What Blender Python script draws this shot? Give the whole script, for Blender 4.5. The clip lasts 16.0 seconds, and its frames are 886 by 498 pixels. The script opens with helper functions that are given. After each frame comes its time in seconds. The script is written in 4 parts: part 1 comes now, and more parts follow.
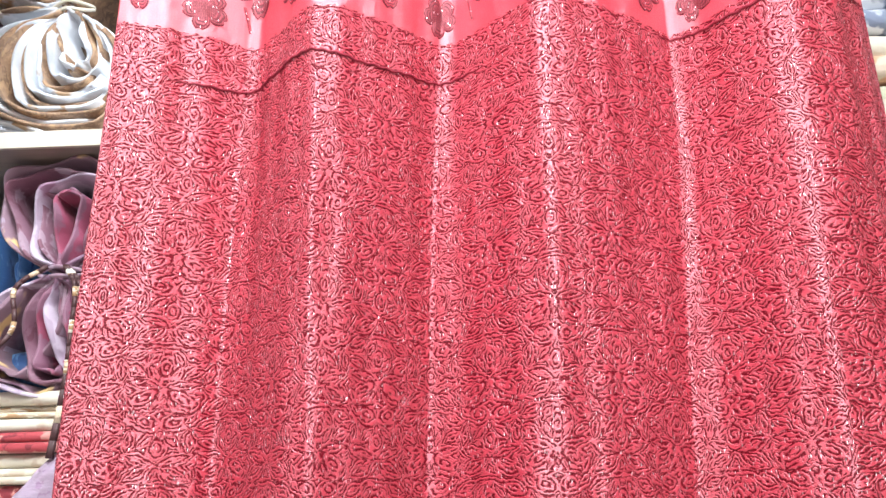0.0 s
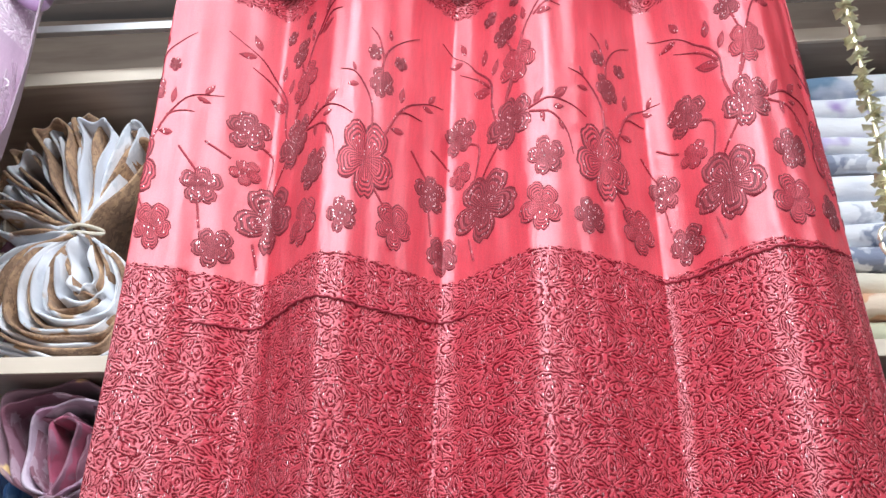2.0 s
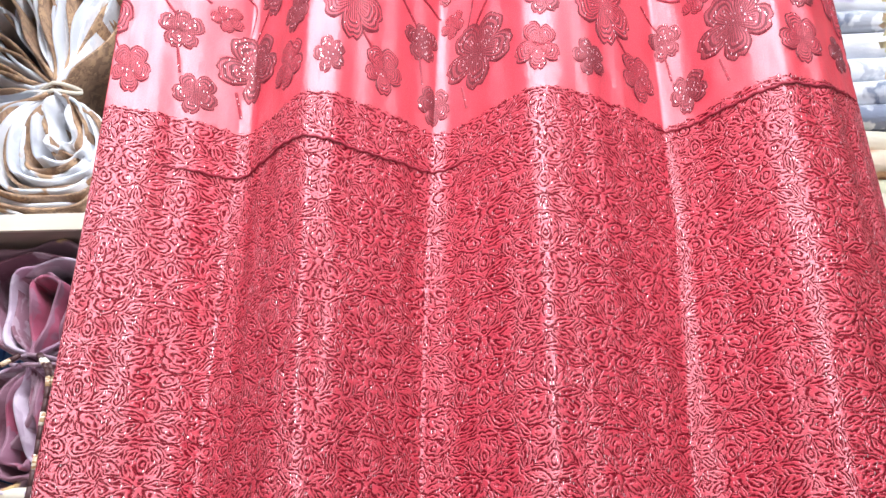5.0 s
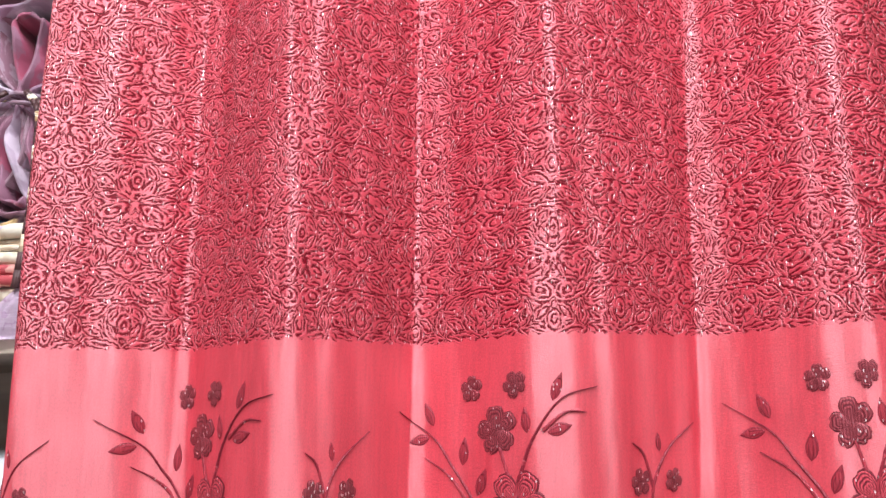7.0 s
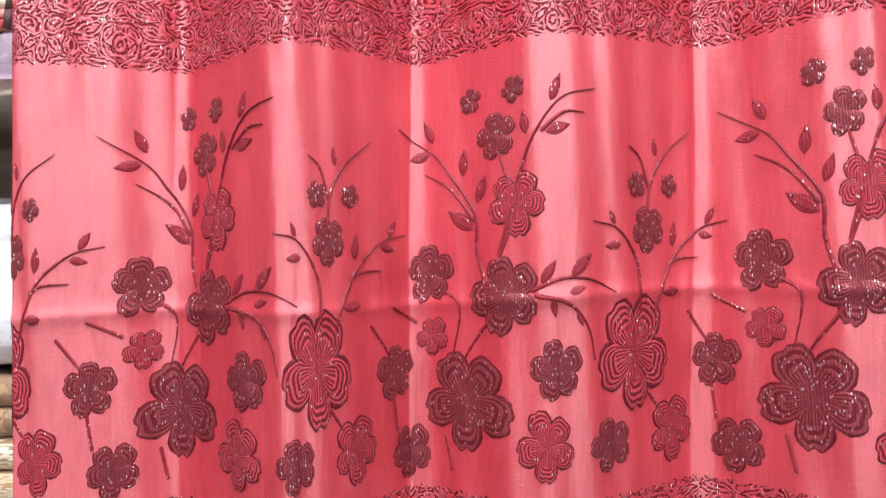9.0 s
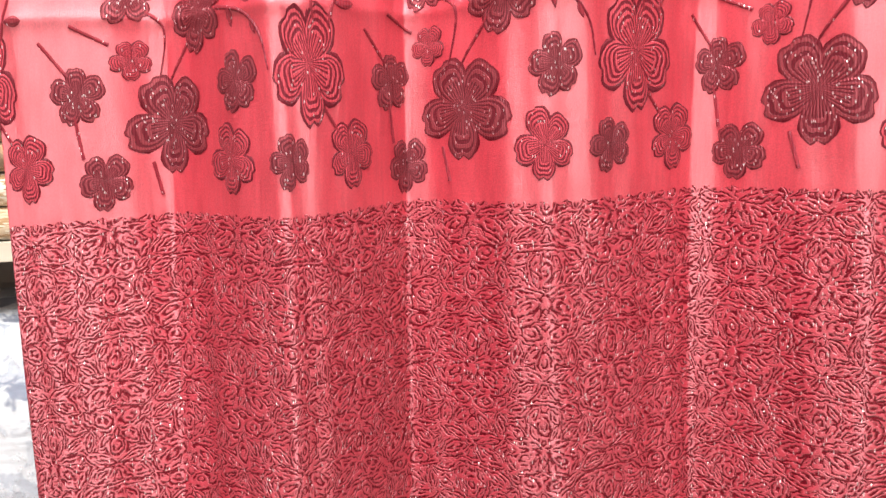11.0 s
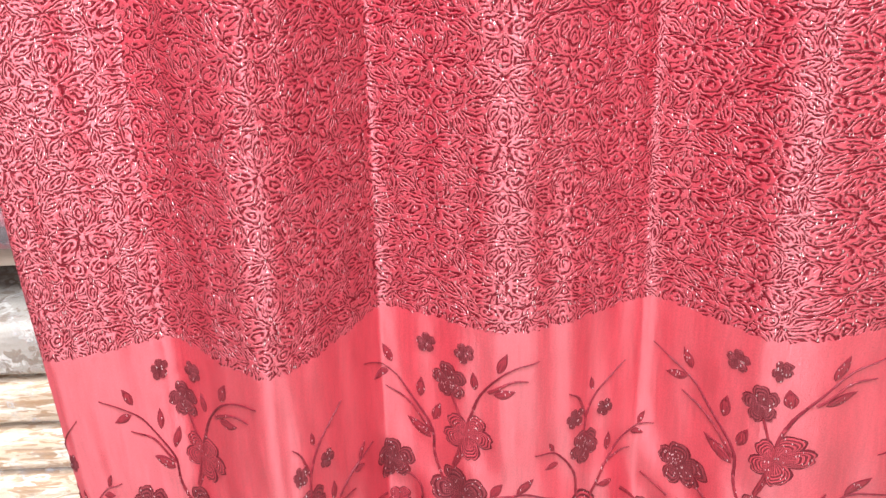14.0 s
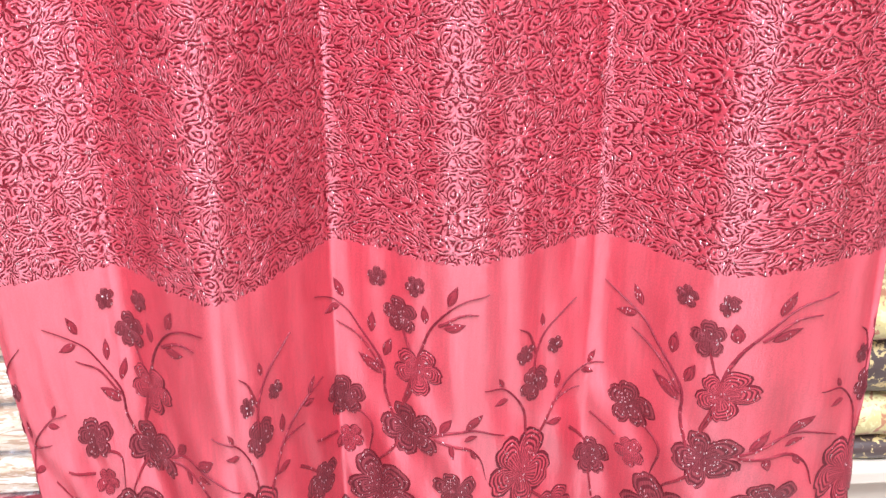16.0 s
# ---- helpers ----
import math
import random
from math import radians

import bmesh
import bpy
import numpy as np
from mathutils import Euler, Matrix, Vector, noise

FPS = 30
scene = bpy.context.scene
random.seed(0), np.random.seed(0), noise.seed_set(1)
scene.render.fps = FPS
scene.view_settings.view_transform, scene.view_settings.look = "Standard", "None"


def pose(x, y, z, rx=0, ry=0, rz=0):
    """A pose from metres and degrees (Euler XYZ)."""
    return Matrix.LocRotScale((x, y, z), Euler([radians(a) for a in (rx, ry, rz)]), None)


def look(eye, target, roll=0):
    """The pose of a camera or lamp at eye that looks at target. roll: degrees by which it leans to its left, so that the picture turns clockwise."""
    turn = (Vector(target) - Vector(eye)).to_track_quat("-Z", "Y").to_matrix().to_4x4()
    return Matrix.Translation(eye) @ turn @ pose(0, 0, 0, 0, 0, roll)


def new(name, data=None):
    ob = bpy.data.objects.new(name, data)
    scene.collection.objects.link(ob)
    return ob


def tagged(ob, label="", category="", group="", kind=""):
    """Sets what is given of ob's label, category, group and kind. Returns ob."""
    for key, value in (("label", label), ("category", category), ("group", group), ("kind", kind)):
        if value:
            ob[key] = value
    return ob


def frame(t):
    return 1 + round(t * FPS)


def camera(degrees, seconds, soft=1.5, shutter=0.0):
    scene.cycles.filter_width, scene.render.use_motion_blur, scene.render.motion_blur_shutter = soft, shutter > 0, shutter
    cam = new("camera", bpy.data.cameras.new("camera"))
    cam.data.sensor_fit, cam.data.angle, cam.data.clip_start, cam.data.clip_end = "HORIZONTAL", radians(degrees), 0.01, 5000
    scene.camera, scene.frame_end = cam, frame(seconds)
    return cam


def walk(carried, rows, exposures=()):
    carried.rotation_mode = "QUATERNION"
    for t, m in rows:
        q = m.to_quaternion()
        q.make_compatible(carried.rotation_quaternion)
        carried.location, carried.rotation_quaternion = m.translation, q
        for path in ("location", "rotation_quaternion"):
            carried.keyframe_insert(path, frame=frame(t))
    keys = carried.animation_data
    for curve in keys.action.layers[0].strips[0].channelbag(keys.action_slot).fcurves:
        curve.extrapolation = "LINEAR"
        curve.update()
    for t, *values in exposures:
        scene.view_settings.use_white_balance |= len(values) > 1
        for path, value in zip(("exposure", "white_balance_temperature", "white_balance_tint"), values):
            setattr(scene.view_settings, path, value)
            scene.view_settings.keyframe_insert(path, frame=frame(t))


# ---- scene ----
cam = camera(50.8, 16.0)
METRES, EYE, TILT, LEAN, TURN = 0.9, 1.6, 14.5, 1.3, 2.7
ROWS = [
    (0.0, 0.0, 0.0, 0.0, -0.0, 0.0, 0.0),
    (0.5, -0.0021, -0.001, 0.0374, -0.09, 2.4, -0.09),
    (1.0, -0.0093, -0.0052, 0.0715, -0.12, 4.49, -0.31),
    (1.5, -0.0099, -0.0142, 0.0992, -0.36, 7.36, -0.56),
    (2.0, -0.0098, -0.0176, 0.116, -0.45, 9.3, -0.72),
    (2.5, -0.0168, -0.0186, 0.1119, -0.83, 11.74, -0.9),
    (3.0, -0.0105, -0.0213, 0.1078, -0.96, 12.57, -1.07),
    (5.5, -0.0175, 0.0517, -0.039, -1.54, 1.87, -0.39),
    (6.0, -0.0163, 0.0568, -0.0863, -1.78, -1.3, -0.37),
    (6.5, -0.0119, 0.0524, -0.1111, -1.71, -2.7, -0.35),
    (7.0, -0.0192, 0.0528, -0.1355, -1.75, -4.47, -0.27),
    (7.5, -0.0165, 0.0463, -0.1734, -1.79, -7.15, -0.15),
    (8.0, -0.0128, 0.044, -0.2123, -1.95, -9.2, 0.06),
    (8.5, -0.0217, 0.0326, -0.2484, -2.12, -11.27, 0.4),
    (9.0, -0.0257, 0.0207, -0.2843, -2.24, -13.44, 0.64),
    (11.5, -0.0228, -0.0089, -0.4836, -2.42, -24.78, 1.12),
    (12.0, -0.0148, -0.0117, -0.5239, -2.79, -27.86, 1.21),
    (12.5, -0.0181, -0.0204, -0.5649, -3.1, -31.45, 1.21),
    (13.0, -0.0129, -0.0279, -0.5902, -3.39, -33.91, 1.06),
    (13.5, -0.0061, -0.0317, -0.6191, -3.76, -36.61, 0.92),
    (14.0, -0.0147, -0.0438, -0.6492, -4.11, -38.24, 0.6),
    (14.5, -0.0166, -0.0538, -0.671, -4.49, -39.26, 0.15),
    (15.0, -0.011, -0.0579, -0.6691, -4.65, -39.49, -0.43),
    (15.5, -0.0058, -0.0679, -0.6789, -4.84, -39.25, -1.03),
    (16.0, 0.0018, -0.0732, -0.6965, -5.09, -39.54, -1.36),
]
walk(cam, [(t, pose(0, 0, EYE, TILT, LEAN, TURN) @ pose(METRES * x, METRES * y, METRES * z, 90 + pitch, roll, yaw)) for t, x, y, z, yaw, pitch, roll in ROWS],
     [(0.0, 0.30, 6150, 6), (0.5, 0.22, 6150, 6), (1.0, 0.03, 6150, 6), (1.5, -0.14, 6150, 8), (3.2, -0.46, 6150, 10), (5.5, 0.22, 6200, 12), (6.0, 0.18, 6230, 12), (7.0, 0.13, 6310, 11), (9.0, 0.12, 6450, 10), (11.5, 0.66, 6950, 9), (12.5, 0.74, 6950, 9), (14.0, 1.02, 6400, 11), (16.0, 1.12, 5900, 14)])


# ---- light ----
world = bpy.data.worlds.new("world")
scene.world = world
world.use_nodes = True
world.node_tree.nodes["Background"].inputs[0].default_value = (0.9, 0.95, 1, 1)
world.node_tree.nodes["Background"].inputs[1].default_value = 0.4


def area(name, m, sx, sy, watts, col=(1, 1, 1)):
    d = bpy.data.lights.new(name, "AREA")
    d.shape, d.size, d.size_y, d.energy, d.color = "RECTANGLE", sx, sy, watts, col
    ob = new(name, d)
    ob.matrix_world = m
    return ob


# unseen added frontal light where a shop front is assumed, and two ceiling panels
area("added_front_light", look((-0.45, -2.5, 1.75), (0.0, 1.0, 1.25)), 0.8, 1.8, 14, (1.0, 0.96, 0.97))
area("ceiling_panel_lamp", look((-0.15, -0.85, 2.93), (-0.15, -0.85, 0)), 0.6, 1.2, 76, (0.95, 0.97, 1.0))
area("ceiling_panel_lamp", look((1.35, -0.85, 2.93), (1.35, -0.85, 0)), 0.6, 1.2, 24, (0.95, 0.97, 1.0))
area("tube_light_lamp", look((-0.1, 0.22, 2.915), (-0.1, 0.72, 0)), 1.5, 0.06, 46, (0.92, 0.96, 1.0))

# ---- materials ----


class Nodes:
    """A small helper to write node materials."""

    def __init__(self, name):
        self.mat = bpy.data.materials.new(name)
        self.mat.use_nodes = True
        self.tree = self.mat.node_tree
        self.bsdf = self.tree.nodes["Principled BSDF"]

    def put(self, socket, value):
        if isinstance(value, bpy.types.NodeSocket):
            self.tree.links.new(value, socket)
        elif isinstance(value, (tuple, list)) and len(value) == 3 and socket.type == "RGBA":
            socket.default_value = (*value, 1)
        else:
            socket.default_value = value

    def node(self, kind, out=0, props=None, **ins):
        n = self.tree.nodes.new("ShaderNode" + kind)
        for k, v in (props or {}).items():
            setattr(n, k, v)
        for k, v in ins.items():
            self.put(n.inputs[int(k[1:])] if k[0] == "i" and k[1:].isdigit() else n.inputs[k.replace("_", " ")], v)
        return n.outputs[out]

    def math(self, op, a, b=0.0, c=0.0):
        return self.node("Math", props={"operation": op}, i0=a, i1=b, i2=c)

    def vec(self, op, a, b=(0, 0, 0)):
        return self.node("VectorMath", out=1 if op == "LENGTH" else 0, props={"operation": op}, i0=a, i1=b)

    def uv(self):
        return self.node("UVMap")

    def here(self):
        return self.node("TexCoord", out=3)

    def noise(self, where, scale, detail=2.0, out=0, rough=0.5):
        return self.node("TexNoise", out=out, Vector=where, Scale=scale, Detail=detail, Roughness=rough)

    def mapped(self, where, loc=(0, 0, 0), rot=(0, 0, 0), scale=(1, 1, 1), how="POINT"):
        return self.node("Mapping", props={"vector_type": how}, Vector=where, Location=loc, Rotation=rot, Scale=scale)

    def ramp(self, value, lo, hi):
        return self.node("MapRange", props={"interpolation_type": "SMOOTHSTEP"}, i0=value, i1=lo, i2=hi, i3=0.0, i4=1.0)

    def mix(self, share, a, b):
        n = self.tree.nodes.new("ShaderNodeMix")
        n.data_type = "RGBA"
        self.put(n.inputs[0], share)
        self.put(n.inputs[6], a)
        self.put(n.inputs[7], b)
        return n.outputs[2]

    def bump(self, height, strength, distance, normal=None):
        n = self.tree.nodes.new("ShaderNodeBump")
        n.inputs["Strength"].default_value = strength
        n.inputs["Distance"].default_value = distance
        self.put(n.inputs["Height"], height)
        if normal is not None:
            self.put(n.inputs["Normal"], normal)
        return n.outputs[0]

    def set(self, **ins):
        for k, v in ins.items():
            self.put(self.bsdf.inputs[k.replace("_", " ")], v)
        return self.mat


def glitter(n, uv, across, down, amount):
    """Small upright dashes of metal thread: 1 where a thread shows."""
    cell = n.node("TexVoronoi", out=1, props={"voronoi_dimensions": "2D"}, Vector=n.mapped(uv, scale=(across, down, 1)), Scale=1.0, Randomness=0.6)
    spread = n.noise(uv, 14.0, 1.0)
    pick = n.math("ADD", n.node("SeparateColor", i0=cell), n.math("MULTIPLY", spread, 0.12))
    near = n.node("TexVoronoi", out=0, props={"voronoi_dimensions": "2D"}, Vector=n.mapped(uv, scale=(across, down, 1)), Scale=1.0, Randomness=0.6)
    return n.math("MULTIPLY", n.math("GREATER_THAN", pick, 1.06 - amount), n.math("LESS_THAN", near, 0.33))


def upright(n):
    """The place on an upright cloth: across and up."""
    sep = n.tree.nodes.new("ShaderNodeSeparateXYZ")
    n.put(sep.inputs[0], n.here())
    return n.node("CombineXYZ", i0=sep.outputs[0], i1=sep.outputs[2])


def satin_cloth(name, light, dark):
    n = Nodes(name)
    uv = n.uv()
    weave = n.noise(n.mapped(uv, scale=(2600, 900, 1)), 1.0, 1.0)
    slub = n.noise(n.mapped(uv, scale=(220, 26, 1)), 1.0, 3.0)
    blotch = n.noise(uv, 7.0, 3.0)
    creases = n.noise(n.mapped(uv, scale=(7, 4, 1)), 1.0, 4.0, rough=0.55)
    grain = n.noise(n.mapped(uv, scale=(700, 420, 1)), 1.0, 2.0)
    col = n.mix(n.ramp(n.math("ADD", n.math("MULTIPLY", slub, 0.35), n.math("ADD", n.math("MULTIPLY", blotch, 0.25), n.math("MULTIPLY", grain, 0.45))), 0.36, 0.68), dark, light)
    streaks = n.noise(n.mapped(uv, scale=(70, 2.2, 1)), 1.0, 3.0, rough=0.6)
    b = n.bump(n.math("ADD", creases, n.math("MULTIPLY", streaks, 0.10)), 0.35, 0.012)
    b = n.bump(n.math("ADD", n.math("ADD", weave, grain), n.math("MULTIPLY", slub, 0.6)), 0.40, 0.0011, b)
    return n.set(Base_Color=col, Roughness=n.math("ADD", 0.37, n.math("MULTIPLY", slub, 0.12)), Normal=b, Specular_IOR_Level=1.0, IOR=1.85, Specular_Tint=(1.0, 0.86, 0.89),
                 Anisotropic=0.85, Anisotropic_Rotation=0.25, Tangent=n.node("Tangent", props={"direction_type": "UV_MAP", "uv_map": "UVMap"}))


# one column of the quilted pattern in millimetres: leaf's middle across and up, turn, half length, half width
QUILT_LEAVES = ((21, 109, 8, 19, 4.6), (21, 95, -26, 17, 6.8), (9, 88, -62, 9, 3.4), (15.5, 70, 14, 11.5, 6.8), (32, 74, 40, 9, 4.2), (18, 81, -8, 15, 2.2),
                (0, 43, 90, 9.5, 7.5), (17, 30, 16, 17, 4.0), (20, 16, -24, 16, 6.0), (5, 0, 0, 13, 2.0), (0, 128, 90, 9, 6.5), (11, 122, 58, 10, 3.6), (12, 138, 130, 9, 4.0),
                (35, 88, 62, 10, 4.6), (33, 50, 100, 11, 4.8), (31, 121, 24, 11, 4.4), (30, 142, -20, 12, 4.2), (13, 50, 142, 9, 3.0), (0, 57, 90, 4, 3.0), (0, 92, 90, 4, 3.0))
QUILT_WIDE, QUILT_TALL = 81.0, 147.0


def brocade_cloth(name, light, dark):
    """The quilted cloth: fans, ovals and leaves mirrored about upright lines, each next line half a repeat lower, sunk outlines and metal threads."""
    n = Nodes(name)
    uv = n.uv()
    wob = n.vec("SUBTRACT", n.noise(uv, 140.0, 2.0, out=1), (0.5, 0.5, 0.5))
    sep = n.tree.nodes.new("ShaderNodeSeparateXYZ")
    n.put(sep.inputs[0], n.vec("ADD", n.vec("MULTIPLY", uv, (1000, 1000, 0)), n.vec("MULTIPLY", wob, (7.0, 7.0, 0))))
    across = n.math("PINGPONG", n.math("SUBTRACT", sep.outputs[0], 584.0 - 10 * QUILT_WIDE), QUILT_WIDE)
    flip = n.math("GREATER_THAN", across, QUILT_WIDE / 2)
    across = n.math("ABSOLUTE", n.math("SUBTRACT", across, n.math("MULTIPLY", flip, QUILT_WIDE)))
    up = n.math("ADD", n.math("SUBTRACT", sep.outputs[1], 651.0 - 10 * QUILT_TALL), n.math("MULTIPLY", flip, QUILT_TALL / 2))
    up = n.math("WRAP", up, QUILT_TALL, 0.0)
    cell = n.node("CombineXYZ", i0=across, i1=up)
    least = None
    for x, y, turn, l, w in QUILT_LEAVES:
        copies = [(x, y + k * QUILT_TALL, turn) for k in (-1, 0, 1)] + [(QUILT_WIDE - x, y + (k + 0.5) * QUILT_TALL, 180 - turn) for k in (-2, -1, 0, 1)] + [(-x, y, 180 - turn)]
        for cx, cy, ct in copies:
            rx = abs(l * math.cos(radians(ct))) + w + 2
            ry = abs(l * math.sin(radians(ct))) + w + 2
            if (cx, cy, ct) != (x, y, turn) and not (-rx + 6 < cx < QUILT_WIDE / 2 + rx - 6 and -ry + 4 < cy < QUILT_TALL + ry - 4):
                continue
            if cx < 0 and x > rx - 6 or cx < 0 and x == 0:
                continue
            own = n.tree.nodes.new("ShaderNodeSeparateXYZ")
            n.put(own.inputs[0], n.mapped(cell, (cx, cy, 0), (0, 0, radians(ct)), (l, w, 1), "TEXTURE"))
            if w > 6:
                form = n.math("SQRT", n.math("MULTIPLY_ADD", own.outputs[0], own.outputs[0], n.math("MULTIPLY", own.outputs[1], own.outputs[1])))
            else:
                form = n.math("MULTIPLY_ADD", own.outputs[0], own.outputs[0], n.math("ABSOLUTE", own.outputs[1]))
            off = n.math("MULTIPLY", n.math("SUBTRACT", form, 1.0), w)
            least = off if least is None else n.math("MINIMUM", least, off)
    rag = n.math("MULTIPLY", n.math("SUBTRACT", n.noise(uv, 520.0, 2.0), 0.5), 2.1)
    least = n.math("ADD", least, rag)
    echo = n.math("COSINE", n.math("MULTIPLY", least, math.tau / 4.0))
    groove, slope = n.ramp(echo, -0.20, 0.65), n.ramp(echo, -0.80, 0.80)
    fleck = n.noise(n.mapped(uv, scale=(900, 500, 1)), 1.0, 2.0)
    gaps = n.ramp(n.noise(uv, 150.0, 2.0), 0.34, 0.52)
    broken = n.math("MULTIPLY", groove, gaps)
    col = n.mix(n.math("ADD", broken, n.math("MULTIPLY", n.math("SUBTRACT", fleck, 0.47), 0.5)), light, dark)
    spark = glitter(n, uv, 800, 190, 0.035)
    col = n.mix(spark, col, (0.95, 0.86, 0.85))
    high = n.math("SUBTRACT", n.math("MULTIPLY", fleck, 0.16), n.math("MULTIPLY", slope, gaps))
    soft = n.noise(n.mapped(uv, scale=(9, 3, 1)), 1.0, 4.0)
    b = n.bump(soft, 0.3, 0.010)
    b = n.bump(high, 1.0, 0.0021, b)
    return n.set(Base_Color=col, Roughness=n.math("SUBTRACT", 0.53, n.math("MULTIPLY", spark, 0.2)), Metallic=n.math("MULTIPLY", spark, 0.8), Normal=b,
                 Specular_IOR_Level=n.math("SUBTRACT", 1.0, n.math("MULTIPLY", n.math("MULTIPLY", slope, gaps), 0.90)), IOR=1.88, Specular_Tint=(1.0, 0.88, 0.91),
                 Anisotropic=0.85, Anisotropic_Rotation=0.25, Tangent=n.node("Tangent", props={"direction_type": "UV_MAP", "uv_map": "UVMap"}))


def thread_work(name, body, line, outline, nested, ribs, metal, shine):
    """Woven blossoms: nested lines that follow the petal, ribs along it, upright threads, a corded outline. The map runs across and out along the petal."""
    n = Nodes(name)
    sep = n.tree.nodes.new("ShaderNodeSeparateXYZ")
    n.put(sep.inputs[0], n.uv())
    s, t = n.math("ABSOLUTE", sep.outputs[0]), sep.outputs[1]
    jig = n.math("SUBTRACT", n.noise(n.here(), 420.0, 2.0), 0.5)
    rim_at = n.math("POWER", n.math("ADD", n.math("POWER", s, 5.0), n.math("POWER", t, 5.0)), 0.2)
    rings = n.math("SINE", n.math("ADD", n.math("MULTIPLY", rim_at, nested), n.math("MULTIPLY", jig, 2.0)))
    rays = n.math("SINE", n.math("ADD", n.math("MULTIPLY", s, ribs), n.math("MULTIPLY", jig, 2.4)))
    inner = n.ramp(t, 0.62, 0.40)
    rib = n.ramp(n.math("ADD", n.math("MULTIPLY", rings, n.math("SUBTRACT", 1.0, inner)), n.math("MULTIPLY", rays, inner)), -0.25, 0.25)
    threads = n.node("TexWave", props={"wave_type": "BANDS", "bands_direction": "X"}, Vector=n.here(), Scale=150.0, Distortion=0.6)
    rim = n.ramp(n.math("ADD", rim_at, n.math("MULTIPLY", jig, 0.04)), 0.945, 0.975)
    col = n.mix(rib, body, line)
    col = n.mix(n.math("MULTIPLY", threads, 0.40), col, body)
    col = n.mix(rim, col, outline)
    spark = n.math("MULTIPLY", glitter(n, upright(n), 900, 260, shine), n.math("SUBTRACT", 1.0, rim))
    col = n.mix(spark, col, (0.9, 0.85, 0.84))
    high = n.math("ADD", n.math("MULTIPLY", rib, 0.8), n.math("ADD", rim, n.math("MULTIPLY", threads, 0.25)))
    return n.set(Base_Color=col, Roughness=0.42, Metallic=n.math("MAXIMUM", n.math("MULTIPLY", rib, metal), spark), Normal=n.bump(high, 0.9, 0.0016), Specular_IOR_Level=0.35)


def plain(name, col, rough=0.5, metal=0.0, grain=0.15, scale=40.0, bump=0.1, stretch=(1, 1, 1), spec=0.5):
    n = Nodes(name)
    w = n.mapped(n.here(), scale=stretch)
    g = n.math("ADD", n.math("MULTIPLY", n.noise(w, scale, 4.0), 0.6), n.math("MULTIPLY", n.noise(w, scale * 0.12, 2.0), 0.4))
    c = n.mix(g, tuple(v * (1 - grain) for v in col), tuple(min(1, v * (1 + grain)) for v in col))
    return n.set(Base_Color=c, Roughness=rough, Metallic=metal, Normal=n.bump(g, bump, 0.003), Specular_IOR_Level=spec)


def wood(name, pale, dark):
    n = Nodes(name)
    w = n.mapped(n.here(), scale=(1.2, 9, 9))
    rings = n.noise(n.vec("ADD", w, n.vec("MULTIPLY", n.noise(w, 1.3, 2.0, out=1), (0.6, 0.6, 0.6))), 3.0, 4.0)
    fine = n.noise(n.mapped(n.here(), scale=(6, 160, 160)), 1.0, 3.0)
    c = n.mix(n.math("ADD", n.math("MULTIPLY", n.ramp(rings, 0.35, 0.65), 0.7), n.math("MULTIPLY", fine, 0.3)), pale, dark)
    return n.set(Base_Color=c, Roughness=0.45, Normal=n.bump(fine, 0.15, 0.001))


def print_cloth(name, ground, inks, scale=9.0, rough=0.7, cover=0.5, stretch=(1, 1, 1)):
    """Cloth with brushed prints: patches of each ink over the ground."""
    n = Nodes(name)
    w = n.mapped(n.here(), scale=stretch)
    bent = n.vec("ADD", w, n.vec("MULTIPLY", n.noise(w, scale * 1.5, 3.0, out=1), (0.12, 0.12, 0.12)))
    col = ground
    for i, ink in enumerate(inks):
        spot = n.noise(n.vec("ADD", bent, (i * 3.7, i * 1.9, i * 5.3)), scale * (1 + 0.35 * i), 3.0)
        col = n.mix(n.ramp(spot, 1.0 - cover, 1.06 - cover), col, ink)
    weave = n.noise(w, 700.0, 1.0)
    folds = n.noise(n.mapped(w, scale=(1, 1, 3)), 16.0, 4.0)
    return n.set(Base_Color=col, Roughness=rough, Normal=n.bump(folds, 0.4, 0.012, n.bump(weave, 0.15, 0.0008)), Sheen_Weight=0.2)


SATIN = satin_cloth("coral_satin", (0.61, 0.052, 0.077), (0.40, 0.020, 0.036))
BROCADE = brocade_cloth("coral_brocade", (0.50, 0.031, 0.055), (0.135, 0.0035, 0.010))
DARK_THREAD = thread_work("dark_metal_thread", (0.12, 0.009, 0.017), (0.36, 0.075, 0.092), (0.13, 0.008, 0.016), 36.0, 30.0, 0.5, 0.075)
RED_THREAD = thread_work("red_thread", (0.14, 0.008, 0.018), (0.58, 0.070, 0.095), (0.14, 0.008, 0.018), 50.0, 30.0, 0.05, 0.03)
STEM_THREAD = thread_work("stem_thread", (0.20, 0.014, 0.027), (0.32, 0.030, 0.045), (0.17, 0.010, 0.022), 14.0, 12.0, 0.1, 0.05)
SEAM = plain("seam_cloth", (0.24, 0.014, 0.030), 0.6, grain=0.3, scale=500)
MAROON_PLASTIC = plain("maroon_plastic", (0.045, 0.008, 0.012), 0.12, grain=0.1, bump=0.0)
LILAC_PLASTIC = plain("lilac_plastic", (0.42, 0.27, 0.45), 0.3, grain=0.06, bump=0.02)
ALUMINIUM = plain("bright_aluminium", (0.86, 0.87, 0.88), 0.38, 0.6, grain=0.06, scale=60, bump=0.03, stretch=(0.5, 8, 8))
